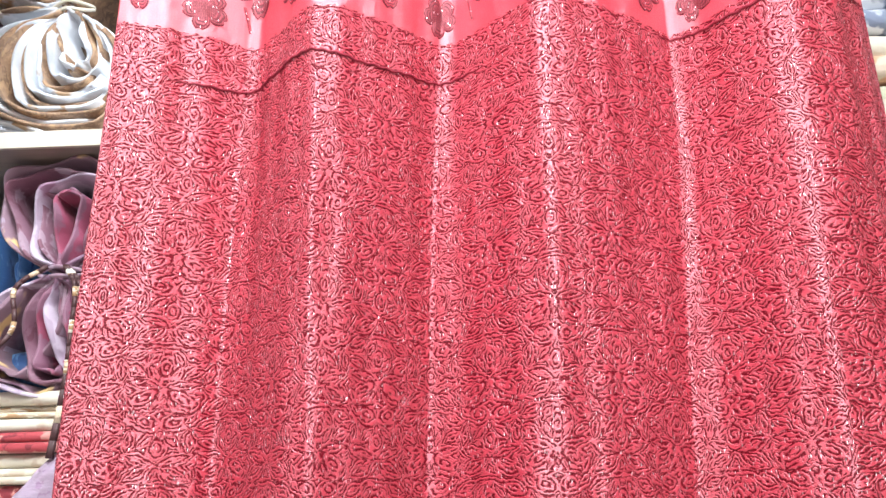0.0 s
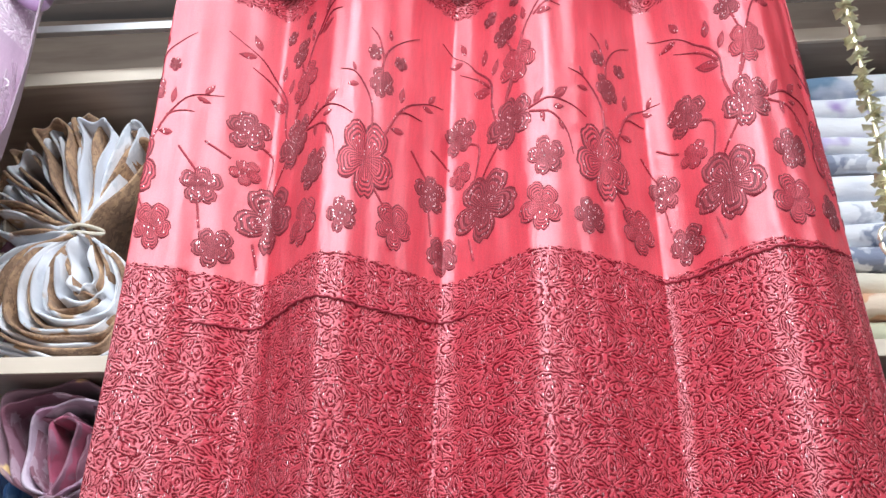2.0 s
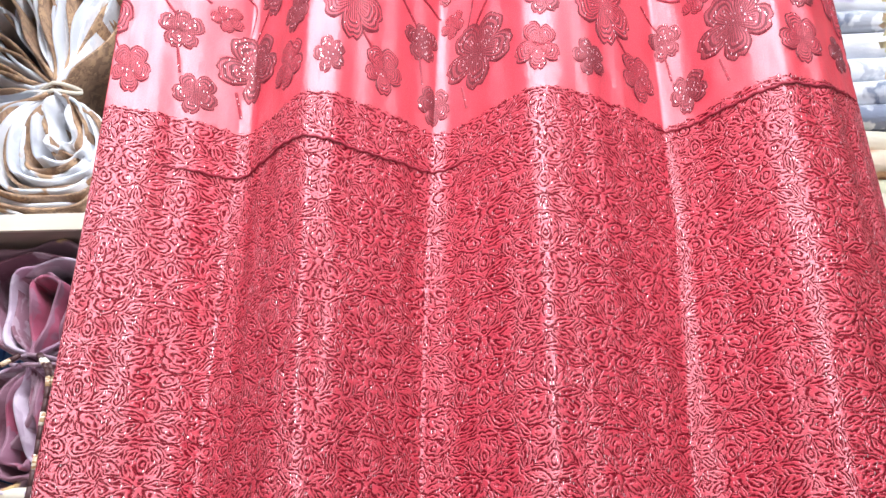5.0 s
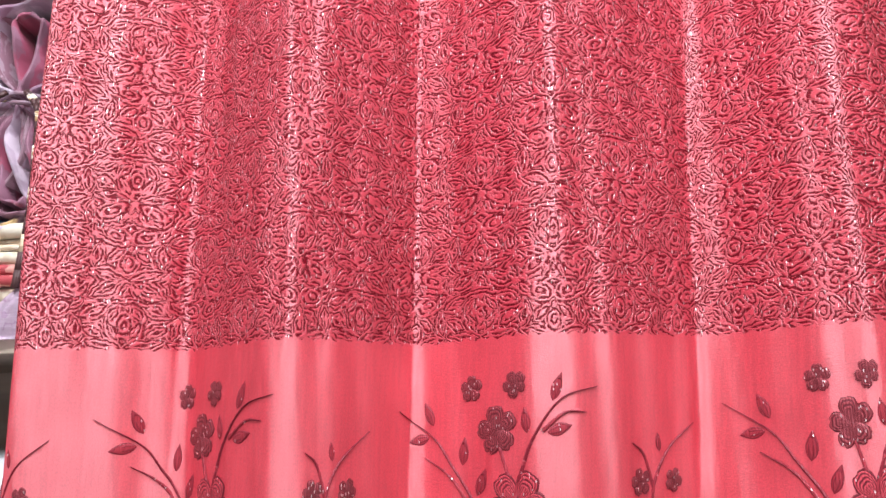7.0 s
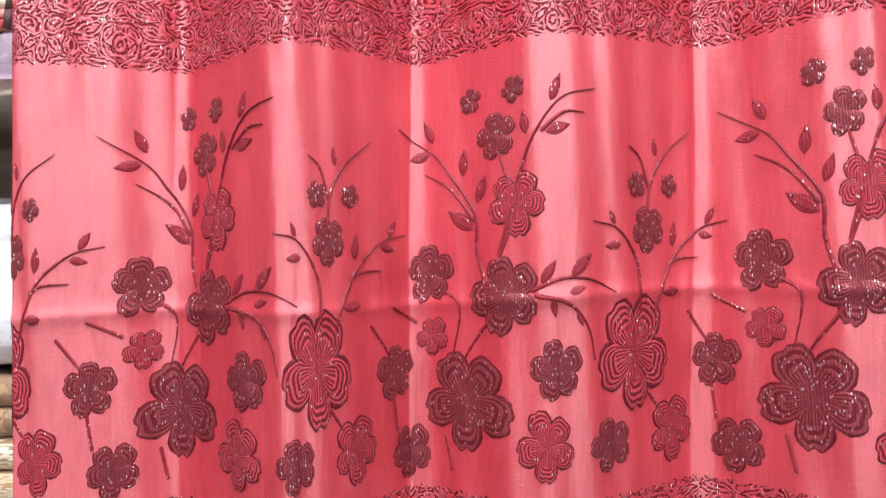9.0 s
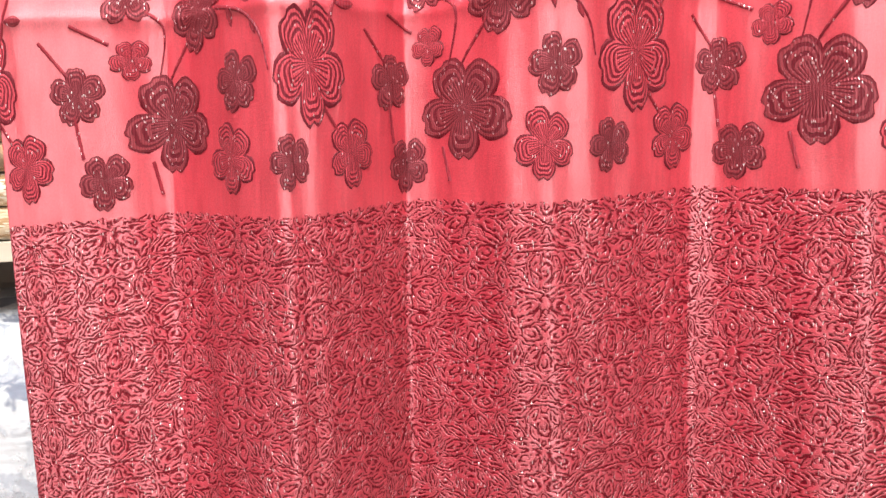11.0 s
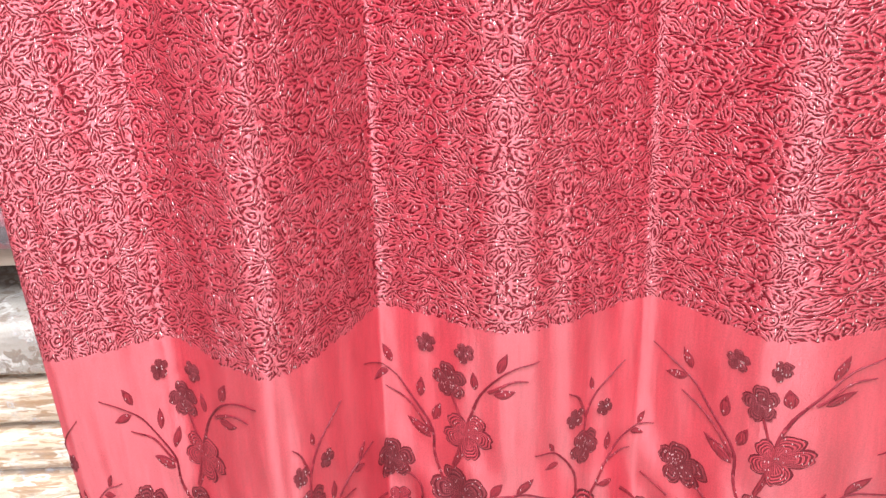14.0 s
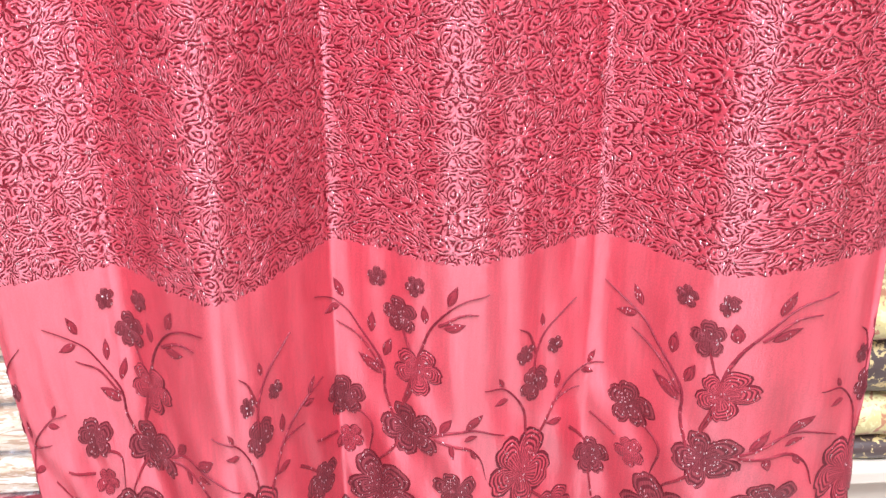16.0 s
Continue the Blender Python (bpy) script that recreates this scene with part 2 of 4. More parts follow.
STEEL = plain("brushed_steel", (0.62, 0.62, 0.63), 0.22, 1.0, grain=0.1, scale=60, bump=0.05, stretch=(0.5, 8, 8))
PALE_WOOD = wood("pale_edge_wood", (0.72, 0.64, 0.52), (0.58, 0.50, 0.40))
BROWN_WOOD = wood("brown_board", (0.46, 0.38, 0.31), (0.30, 0.235, 0.19))
WALL = plain("wall_paint", (0.30, 0.26, 0.24), 0.7, grain=0.05, scale=12)
CEILING = plain("ceiling_paint", (0.62, 0.62, 0.62), 0.8, grain=0.03, scale=12)
LILAC = brocade_cloth("lilac_brocade", (0.66, 0.52, 0.62), (0.86, 0.76, 0.82))
LILAC_SATIN = satin_cloth("lilac_satin", (0.60, 0.47, 0.57), (0.50, 0.38, 0.48))
PINK_THREAD = thread_work("pink_thread", (0.84, 0.70, 0.78), (0.9, 0.8, 0.86), (0.9, 0.8, 0.86), 17.0, 12.0, 0.1, 0.05)
BEIGE = print_cloth("beige_damask", (0.50, 0.44, 0.34), ((0.68, 0.60, 0.44), (0.36, 0.32, 0.27)), 26.0, 0.5)
GOLD = plain("gold_foil", (0.93, 0.86, 0.62), 0.32, 0.75, grain=0.3, scale=120, bump=0.3)
TAN_WHITE = print_cloth("white_tan_print", (0.72, 0.73, 0.76), ((0.42, 0.27, 0.15), (0.55, 0.58, 0.62)), 10.0, cover=0.44)
TAN = print_cloth("tan_print", (0.36, 0.22, 0.13), ((0.46, 0.29, 0.16), (0.25, 0.15, 0.09)), 30.0)
GREY_WHITE = print_cloth("white_grey_lining", (0.66, 0.68, 0.72), ((0.55, 0.57, 0.62),), 8.0)
PLUM = print_cloth("plum_stripe", (0.22, 0.10, 0.14), ((0.33, 0.22, 0.27), (0.17, 0.06, 0.09)), 14.0, 0.55)
PLUM_GOLD = print_cloth("plum_gold_print", (0.26, 0.15, 0.19), ((0.72, 0.50, 0.22), (0.36, 0.26, 0.33)), 9.0, 0.55, 0.42)
LAVENDER = print_cloth("lavender_stripe", (0.40, 0.30, 0.38), ((0.26, 0.13, 0.20), (0.52, 0.42, 0.50)), 10.0, 0.55, 0.48)
CORD_BROWN = plain("brown_cord", (0.075, 0.030, 0.030), 0.55, grain=0.3, scale=300)
ROSE = print_cloth("rose_lining", (0.30, 0.06, 0.11), ((0.24, 0.10, 0.15),), 12.0, 0.5)
BLUE = print_cloth("blue_cloth", (0.06, 0.16, 0.38), ((0.16, 0.30, 0.52), (0.03, 0.08, 0.22)), 14.0, 0.5)
CREAM = print_cloth("cream_cloth", (0.68, 0.62, 0.50), ((0.58, 0.48, 0.36),), 14.0)
RED_PRINT = print_cloth("red_print", (0.40, 0.045, 0.055), ((0.58, 0.26, 0.22), (0.22, 0.02, 0.03)), 22.0)
STRAW = print_cloth("straw_print", (0.66, 0.52, 0.36), ((0.84, 0.78, 0.66), (0.42, 0.25, 0.12)), 30.0, 0.5, 0.5, (0.3, 1, 1.8))
FLORAL_BLUE = print_cloth("white_blue_floral", (0.78, 0.80, 0.84), ((0.14, 0.24, 0.36), (0.42, 0.48, 0.60)), 5.0, cover=0.48)
FLORAL_PURPLE = print_cloth("white_purple_floral", (0.78, 0.80, 0.84), ((0.24, 0.10, 0.46), (0.52, 0.45, 0.70)), 5.5, cover=0.47)
FLORAL_GREY = print_cloth("white_grey_floral", (0.76, 0.78, 0.82), ((0.22, 0.25, 0.34), (0.50, 0.53, 0.60)), 13.0, cover=0.47)
PLAIN_WHITE = print_cloth("white_cloth", (0.80, 0.81, 0.84), ((0.70, 0.73, 0.80),), 5.0)
PEACH = print_cloth("peach_print", (0.74, 0.60, 0.46), ((0.70, 0.38, 0.22),), 10.0)
PALE_GREEN = print_cloth("pale_green_print", (0.66, 0.64, 0.48), ((0.54, 0.54, 0.38),), 10.0)
GOLD_BROCADE = print_cloth("dark_gold_brocade", (0.06, 0.035, 0.03), ((0.55, 0.42, 0.18),), 34.0, 0.45, 0.46)
GREEN_GOLD = print_cloth("green_gold_cloth", (0.50, 0.42, 0.18), ((0.62, 0.56, 0.28), (0.38, 0.16, 0.08)), 24.0, 0.45)
DUN = print_cloth("dun_print", (0.40, 0.36, 0.31), ((0.62, 0.60, 0.56), (0.24, 0.18, 0.13)), 20.0, 0.5, 0.45)
PINK_CLOTH = print_cloth("pink_cloth", (0.36, 0.10, 0.13), ((0.05, 0.02, 0.025),), 12.0, 0.5, 0.46)
FLOOR = plain("floor_tile", (0.34, 0.30, 0.27), 0.35, grain=0.12, scale=8)


def wrap_material():
    n = Nodes("clear_wrap")
    crumple = n.noise(n.here(), 38.0, 4.0, rough=0.6)
    return n.set(Base_Color=(0.86, 0.87, 0.90), Roughness=0.12, Alpha=n.math("ADD", 0.10, n.math("MULTIPLY", n.ramp(crumple, 0.5, 0.78), 0.4)),
                 Normal=n.bump(crumple, 0.9, 0.02), Specular_IOR_Level=1.0)


WRAP = wrap_material()


# ---- building helpers ----
def thing(name, label, category, group="", at=(0, 0, 0), kind=""):
    ob = new(name)
    ob.empty_display_size = 0.05
    ob.location = at
    return tagged(ob, label, category, group, kind)


def part(name, bm, mat, parent=None, label="", smooth=True):
    me = bpy.data.meshes.new(name)
    bm.to_mesh(me)
    bm.free()
    me.materials.append(mat)
    if smooth:
        me.polygons.foreach_set("use_smooth", [True] * len(me.polygons))
    ob = new(name, me)
    if parent is not None:
        ob.parent = parent
        ob.matrix_parent_inverse = Matrix.Translation(-parent.location)
    return tagged(ob, label)


def block(a, b, bevel=0.0):
    bm = bmesh.new()
    bmesh.ops.create_cube(bm, size=1)
    for v in bm.verts:
        v.co = [a[i] + (v.co[i] + 0.5) * (b[i] - a[i]) for i in range(3)]
    if bevel:
        bmesh.ops.bevel(bm, geom=bm.edges[:], offset=bevel, segments=2, affect="EDGES", profile=0.6)
    return bm


def rod_mesh(a, b, r, sides=20):
    bm = bmesh.new()
    a, b = Vector(a), Vector(b)
    m = Matrix.Translation((a + b) / 2) @ (b - a).to_track_quat("Z", "Y").to_matrix().to_4x4()
    bmesh.ops.create_cone(bm, cap_ends=True, segments=sides, radius1=r, radius2=r, depth=(b - a).length, matrix=m)
    return bm


def tube(points, r, sides=8, ends=0.5):
    """A round cord along the points."""
    bm = bmesh.new()
    pts = [Vector(p) for p in points]
    rings = []
    for i, p in enumerate(pts):
        d = (pts[min(i + 1, len(pts) - 1)] - pts[max(i - 1, 0)]).normalized()
        q = d.to_track_quat("Z", "Y")
        rr = r * (ends if i in (0, len(pts) - 1) else 1)
        rings.append([bm.verts.new(p + q @ Vector((math.cos(k * math.tau / sides) * rr, math.sin(k * math.tau / sides) * rr, 0))) for k in range(sides)])
    for r0, r1 in zip(rings, rings[1:]):
        for k in range(sides):
            bm.faces.new((r0[k], r0[(k + 1) % sides], r1[(k + 1) % sides], r1[k]))
    bm.faces.new(rings[0][::-1])
    bm.faces.new(rings[-1])
    return bm


def sweep(points, per=6):
    """A smooth line through the points (Catmull-Rom)."""
    p = [np.array(q, float) for q in points]
    p = [2 * p[0] - p[1]] + p + [2 * p[-1] - p[-2]]
    out = []
    for i in range(1, len(p) - 2):
        for s in np.arange(per) / per:
            out.append(0.5 * (2 * p[i] + (p[i + 1] - p[i - 1]) * s + (2 * p[i - 1] - 5 * p[i] + 4 * p[i + 1] - p[i + 2]) * s * s
                              + (3 * p[i] - p[i - 1] - 3 * p[i + 1] + p[i + 2]) * s ** 3))
    return out + [p[-2]]


# ---- the shop ----
X0, X1, Y0, Y1, TOP = -2.6, 2.6, -2.6, 1.62, 3.0
for name, a, b, mat in (("floor", (X0, Y0, -0.1), (X1, Y1, 0), FLOOR), ("ceiling", (X0 - 0.1, Y0 - 0.1, TOP), (X1 + 0.1, Y1 + 0.1, TOP + 0.1), CEILING),
                        ("wall_north", (X0, Y1, 0), (X1, Y1 + 0.1, TOP), WALL), ("wall_west", (X0 - 0.1, Y0, 0), (X0, Y1, TOP), WALL),
                        ("wall_east", (X1, Y0, 0), (X1 + 0.1, Y1, TOP), WALL),
                        ("wall_south", (-0.1, Y0 - 0.1, 0), (X1, Y0, TOP), WALL), ("wall_south_lintel", (X0, Y0 - 0.1, 2.85), (-0.1, Y0, TOP), WALL), ("wall_south_return", (X0, Y0 - 0.1, 0), (-1.15, Y0, 2.85), WALL)):
    tagged(part(name, block(a, b), mat, smooth=False), "plain painted shop " + name.split("_")[0] if "wall" in name else "plain shop " + name, name.split("_")[0], kind="structure")

for x in (-0.15, 1.35):
    lamp = thing("ceiling_light", "flat white ceiling light panel in a slim metal frame", "ceiling light", "ceiling panels", (x, -0.85, TOP))
    part("frame", block((x - 0.33, -1.48, 2.955), (x + 0.33, -0.22, 2.998), 0.004), STEEL, lamp)
    part("diffuser", block((x - 0.31, -1.46, 2.942), (x + 0.31, -0.24, 2.954), 0.003), PLAIN_WHITE, lamp)

batten = thing("ceiling_light", "slim white tube light batten across the ceiling", "ceiling light", at=(-0.1, 0.22, TOP))
part("batten", block((-0.9, 0.185, 2.955), (0.7, 0.255, 2.998), 0.004), STEEL, batten)
part("tube", rod_mesh((-0.88, 0.22, 2.938), (0.68, 0.22, 2.938), 0.013), PLAIN_WHITE, batten)

shelves = thing("shelving_unit", "tall brown wooden wall shelving filled with folded fabrics", "shelving", at=(0, 1.35, 0))
part("back_panel", block((-1.5, 1.585, 0.02), (1.5, 1.605, 2.98)), BROWN_WOOD, shelves, smooth=False)
for x in (-1.52, 1.50):
    part("side_panel", block((x, 1.14, 0), (x + 0.02, 1.61, 2.98), 0.002), BROWN_WOOD, shelves, smooth=False)
for zl, zr in ((0.590, 0.590), (1.092, 1.092), (1.586, 1.586), (2.064, 2.062), (2.522, 2.556)):
    for nm, y0, y1, h, mt in (("shelf_board", 1.146, 1.583, 0.009, BROWN_WOOD), ("edge_strip", 1.138, 1.1455, 0.0115, PALE_WOOD)):
        bm = block((-1.5, y0, -h), (1.5, y1, h), 0.001)
        for v in bm.verts:
            v.co.z += zl + (zr - zl) * (v.co.x + 0.55) / 1.07
        part(nm, bm, mt if zl > 0.8 else BROWN_WOOD, shelves, smooth=False)

for zl, zr in ((2.604, 2.622), (2.668, 2.695)):
    rail = thing("metal_rail", "thin bright aluminium rail fixed across the shelf front", "rail", "rails across the shelves", (0, 1.13, zl))
    k = (zr - zl) / 1.07
    bm = block((-1.5, 1.125, -0.007), (1.5, 1.1375, 0.007), 0.002)
    for v in bm.verts:
        v.co.z += zl + k * (v.co.x + 0.55)
    part("bar", bm, ALUMINIUM, rail, smooth=False)
    for x in (-1.51, 1.51):
        part("bracket", block((x - 0.01, 1.118, zl + k * (x + .55) - 0.012), (x + 0.01, 1.141, zl + k * (x + .55) + 0.012), 0.002), STEEL, rail)

rod = thing("curtain_rod", "polished round steel curtain rod carrying the eyelet curtains", "curtain rod", at=(0, 1.0, 2.608))
part("pole", rod_mesh((-1.55, 1.0, 2.586), (1.55, 1.0, 2.630), 0.0125, 28), STEEL, rod)
for x in (-1.5, 1.5):
    part("bracket", block((x - 0.012, 0.995, 2.59), (x + 0.012, 1.139, 2.612), 0.003), STEEL, rod)

# ---- the curtain's form ----
LEVELS = (0.0, 0.55, 1.13, 1.57, 2.07, 2.66)
# each fold from side to side: x and y at those heights, and how steeply it is met and left
FOLDS = (
    ("back", (-0.395, -0.415, -0.420, -0.405, -0.378, -0.350), (1.01, 1.01, 1.02, 1.02, 1.02, 1.03), (0.8, 0.8)),
    ("edge", (-0.432, -0.452, -0.453, -0.440, -0.412, -0.388), (0.945, 0.945, 0.95, 0.95, 0.955, 0.975), (0.1, 0.05)),
    ("valley", (-0.345, -0.338, -0.322, -0.304, -0.277, -0.253), (0.98, 0.985, 1.018, 1.025, 1.035, 1.055), (1.8, 0.15)),
    ("ridge", (-0.220, -0.208, -0.183, -0.176, -0.170, -0.140), (0.885, 0.885, 0.900, 0.912, 0.932, 0.945), (0.1, 0.35)),
    ("valley", (-0.118, -0.109, -0.087, -0.068, -0.045, -0.008), (1.03, 1.032, 1.030, 1.040, 1.048, 1.065), (1.25, 0.15)),
    ("ridge", (0.025, 0.033, 0.046, 0.068, 0.085, 0.113), (0.955, 0.950, 0.925, 0.926, 0.935, 0.955), (0.1, 0.35)),
    ("valley", (0.178, 0.183, 0.195, 0.217, 0.236, 0.237), (1.02, 1.022, 1.020, 1.018, 1.045, 1.065), (1.25, 0.15)),
    ("ridge", (0.295, 0.304, 0.322, 0.338, 0.343, 0.361), (0.90, 0.90, 0.885, 0.89, 0.925, 0.945), (0.1, 0.35)),
    ("edge", (0.500, 0.478, 0.472, 0.468, 0.451, 0.427), (0.96, 0.955, 0.960, 0.97, 0.99, 1.000), (0.1, 0.1)),
    ("back", (0.485, 0.462, 0.455, 0.450, 0.432, 0.410), (1.00, 1.00, 1.01, 1.02, 1.03, 1.04), (0.8, 0.8)),
)


def glide(zs, vs, z):
    """A smooth curve through the values vs at the heights zs."""
    zs, vs = np.array(zs), np.array(vs)
    m = np.gradient(vs, zs)
    i = np.clip(np.searchsorted(zs, z) - 1, 0, len(zs) - 2)
    h = zs[i + 1] - zs[i]
    s = np.clip((z - zs[i]) / h, 0, 1)
    return vs[i] * (1 + 2 * s) * (1 - s) ** 2 + vs[i + 1] * s * s * (3 - 2 * s) + h * m[i] * s * (1 - s) ** 2 + h * m[i + 1] * s * s * (s - 1)


def fold_line(k, s, z):
    """A point between fold k and fold k + 1, at the share s of the way, at height z."""
    x0, x1 = glide(LEVELS, FOLDS[k][1], z), glide(LEVELS, FOLDS[k + 1][1], z)
    y0, y1 = glide(LEVELS, FOLDS[k][2], z), glide(LEVELS, FOLDS[k + 1][2], z)
    a, b = FOLDS[k][3][1], FOLDS[k + 1][3][0]
    w = a * s * (1 - s) ** 2 + s * s * (3 - 2 * s) + b * s * s * (s - 1)
    xw = s
    if k == 0:
        xw = 1 - (1 - s) ** 2
    elif k == 1:
        xw = s ** 1.15
    elif k == 7:
        xw = 1 - (1 - s) ** 1.6
    elif k == 8:
        xw = s ** 2
    return x0 + (x1 - x0) * xw, y0 + (y1 - y0) * w


# the width of cloth, in metres, from the hem to each fold, at three heights: the folds wander over the woven pattern
KNOT_LEVELS = (0.4, 1.35, 2.25)
KNOTS = ((-0.012, -0.012, -0.012), (0.0747, 0.0542, 0.0621), (0.2637, 0.2346, 0.2321), (0.4116, 0.4068, 0.3956), (0.5972, 0.5798, 0.5844),
         (0.7617, 0.7453, 0.7555), (0.9481, 0.9310, 0.9441), (1.1142, 1.1203, 1.1137), (1.2837, 1.2843, 1.2852), (1.3385, 1.3385, 1.3385))
U_LO, U_HI = KNOTS[0][0], KNOTS[-1][0]


def knots_at(z):
    """The cloth's width up to each fold at the heights z."""
    return np.stack([np.interp(z, KNOT_LEVELS, k) for k in KNOTS])


def surf(u, z):
    """The places on the curtain's cloth: u metres across the cloth, at the height z."""
    u, z = np.broadcast_arrays(np.asarray(u, float), np.asarray(z, float))
    x, y = np.zeros(u.shape), np.zeros(u.shape)
    at = knots_at(z)
    k_of = np.clip((u >= at).sum(0) - 1, 0, len(KNOTS) - 2)
    for k in range(len(KNOTS) - 1):
        m = k_of == k
        if m.any():
            x[m], y[m] = fold_line(k, np.clip((u[m] - at[k][m]) / (at[k + 1][m] - at[k][m]), 0, 1), z[m])
    # soft dents, a pressed line across the cloth
    y = y + 0.0022 * np.sin(u * 61 + 2.1 * np.sin(z * 5.3)) * np.sin(z * 7.1 + 1.7 * np.sin(u * 23)) + 0.0014 * np.sin(u * 127 + z * 9)
    y = y + 0.004 * np.exp(-((z - 0.30) / 0.09) ** 2) * np.sin(u * 75 + z * 40)
    line = 1.322 + 0.003 * np.sin(u * 9)
    y = y - 0.0045 * np.exp(-np.abs(z - line) / 0.007)
    return np.stack([x, y, z], -1)


def normals(u, z):
    e = 0.003
    a = surf(u + e, z) - surf(u - e, z)
    b = surf(u, z + e) - surf(u, z - e)
    c = np.cross(a, b)
    return c / np.linalg.norm(c, axis=-1, keepdims=True)


def over(u, z, lift):
    """Places lifted off the cloth towards the room."""
    u, z = np.asarray(u, float), np.asarray(z, float)
    return surf(u, z) + normals(u, z) * np.asarray(lift)[..., None]


def sheet(name, places, faces, maps, mat, parent, label=""):
    me = bpy.data.meshes.new(name)
    me.from_pydata(places.tolist(), [], faces)
    me.polygons.foreach_set("use_smooth", [True] * len(me.polygons))
    loops = np.zeros(len(me.loops), int)
    me.loops.foreach_get("vertex_index", loops)
    me.uv_layers.new(name="UVMap").data.foreach_set("uv", np.asarray(maps)[loops].ravel())
    me.materials.append(mat)
    ob = new(name, me)
    ob.parent = parent
    ob.matrix_parent_inverse = Matrix.Translation(-parent.location)
    return tagged(ob, label)


EYES = []
TOP_KNOTS = knots_at(2.59)
for k in range(1, 8):
    s = np.linspace(0, 1, 81)
    y = fold_line(k, s, np.full(81, 2.59))[1]
    EYES.append(TOP_KNOTS[k] + (TOP_KNOTS[k + 1] - TOP_KNOTS[k]) * s[np.argmin(np.abs(y - 1.0))])
EYES = [TOP_KNOTS[0] + 0.012] + EYES[1:] if abs(EYES[0] - TOP_KNOTS[1]) < 0.03 else EYES
EYE_Z = 2.596


def ragged(z0, u, amount):
    return z0 + amount * (np.sin(u * 410) + 0.7 * np.sin(u * 263 + 1) + 0.5 * np.sin(u * 977 + 2))


curtain = thing("curtain", "coral red eyelet curtain with embossed brocade and dark blossom bands", "curtain", at=(0, 0.98, 2.6))
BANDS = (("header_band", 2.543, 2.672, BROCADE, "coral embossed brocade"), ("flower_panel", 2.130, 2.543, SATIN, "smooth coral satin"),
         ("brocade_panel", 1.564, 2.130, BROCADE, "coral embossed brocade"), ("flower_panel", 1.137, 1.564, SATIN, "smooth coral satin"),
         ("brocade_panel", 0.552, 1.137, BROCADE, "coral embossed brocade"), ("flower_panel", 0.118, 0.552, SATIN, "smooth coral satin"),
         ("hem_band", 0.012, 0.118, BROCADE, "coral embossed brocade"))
for name, z0, z1, mat, label in BANDS:
    nu, nz = 330, max(8, int((z1 - z0) / 0.004))
    us = np.linspace(U_LO, U_HI, nu + 1)
    lo = ragged(z0, us, 0.0012 if z0 > 0.05 else 0)
    hi = ragged(z1, us, 0.0012 if z1 < 2.6 else 0)
    tt = np.linspace(0, 1, nz + 1)[:, None]
    zz = lo * (1 - tt) + hi * tt
    uu = np.broadcast_to(us, zz.shape)
    places = surf(uu, zz).reshape(-1, 3)
    open_at = [(a, EYE_Z) for a in EYES] if name == "header_band" else []
    faces = []
    for j in range(nz):
        for i in range(nu):
            if open_at and any((uu[j, i] + 0.002 - a) ** 2 + (zz[j, i] + 0.002 - b) ** 2 < 0.030 ** 2 for a, b in open_at):
                continue
            q = j * (nu + 1) + i
            faces.append((q, q + 1, q + nu + 2, q + nu + 1))
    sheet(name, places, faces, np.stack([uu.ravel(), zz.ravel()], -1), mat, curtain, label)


def ring(m, r0, r1, thick, sides=40):
    """A rounded eyelet ring in the plane that m sets."""
    bm = bmesh.new()
    prof = [(r0 + (r1 - r0) * (0.5 - 0.5 * math.cos(a)), thick * math.sin(a)) for a in np.arange(12) / 12 * math.tau]
    rows = []
    for i in range(sides):
        c, s = math.cos(i * math.tau / sides), math.sin(i * math.tau / sides)
        rows.append([bm.verts.new(m @ Vector((r * c, h, r * s))) for r, h in prof])
    for a, b in zip(rows, rows[1:] + rows[:1]):
        for k in range(12):
            bm.faces.new((a[k], b[k], b[(k + 1) % 12], a[(k + 1) % 12]))
    bmesh.ops.recalc_face_normals(bm, faces=bm.faces[:])
    return bm


for a in EYES:
    p = surf(np.array([a]), np.array([EYE_Z]))[0]
    d = surf(np.array([a + 0.03]), np.array([EYE_Z]))[0] - surf(np.array([a - 0.03]), np.array([EYE_Z]))[0]
    turn = math.atan2(d[1], d[0])
    part("eyelet", ring(Matrix.Translation(p) @ Matrix.Rotation(turn, 4, "Z"), 0.026, 0.043, 0.007), MAROON_PLASTIC, curtain, "glossy dark maroon eyelet ring")

# the blossom pattern of one repeat: across from its large blossom and down from the band's top
REPEAT = 0.405
# across, down, size, turn of the first petal, weave
BLOSSOMS = ((0.001, 0.050, 0.0128, 20, 0), (0.049, 0.048, 0.0128, 48, 0), (0.030, 0.090, 0.0225, 30, 0), (0.053, 0.154, 0.0310, 62, 1), (0.042, 0.239, 0.0400, 40, 0),
            (-0.048, 0.218, 0.0300, 20, 0), (-0.044, 0.280, 0.0205, 50, 1), (0.0, 0.342, 0.0525, 55, 0), (0.196, 0.140, 0.0135, 30, 0), (0.241, 0.141, 0.0125, 60, 0),
            (0.212, 0.184, 0.0235, 48, 0), (0.194, 0.299, 0.0480, 57, 1), (-0.096, 0.313, 0.0290, 25, 0), (-0.071, 0.394, 0.0290, 50, 0), (0.099, 0.308, 0.0300, 30, 0),
            (0.090, 0.378, 0.0340, 45, 1), (0.166, 0.382, 0.0265, 38, 0), (0.249, 0.378, 0.0320, 62, 1))
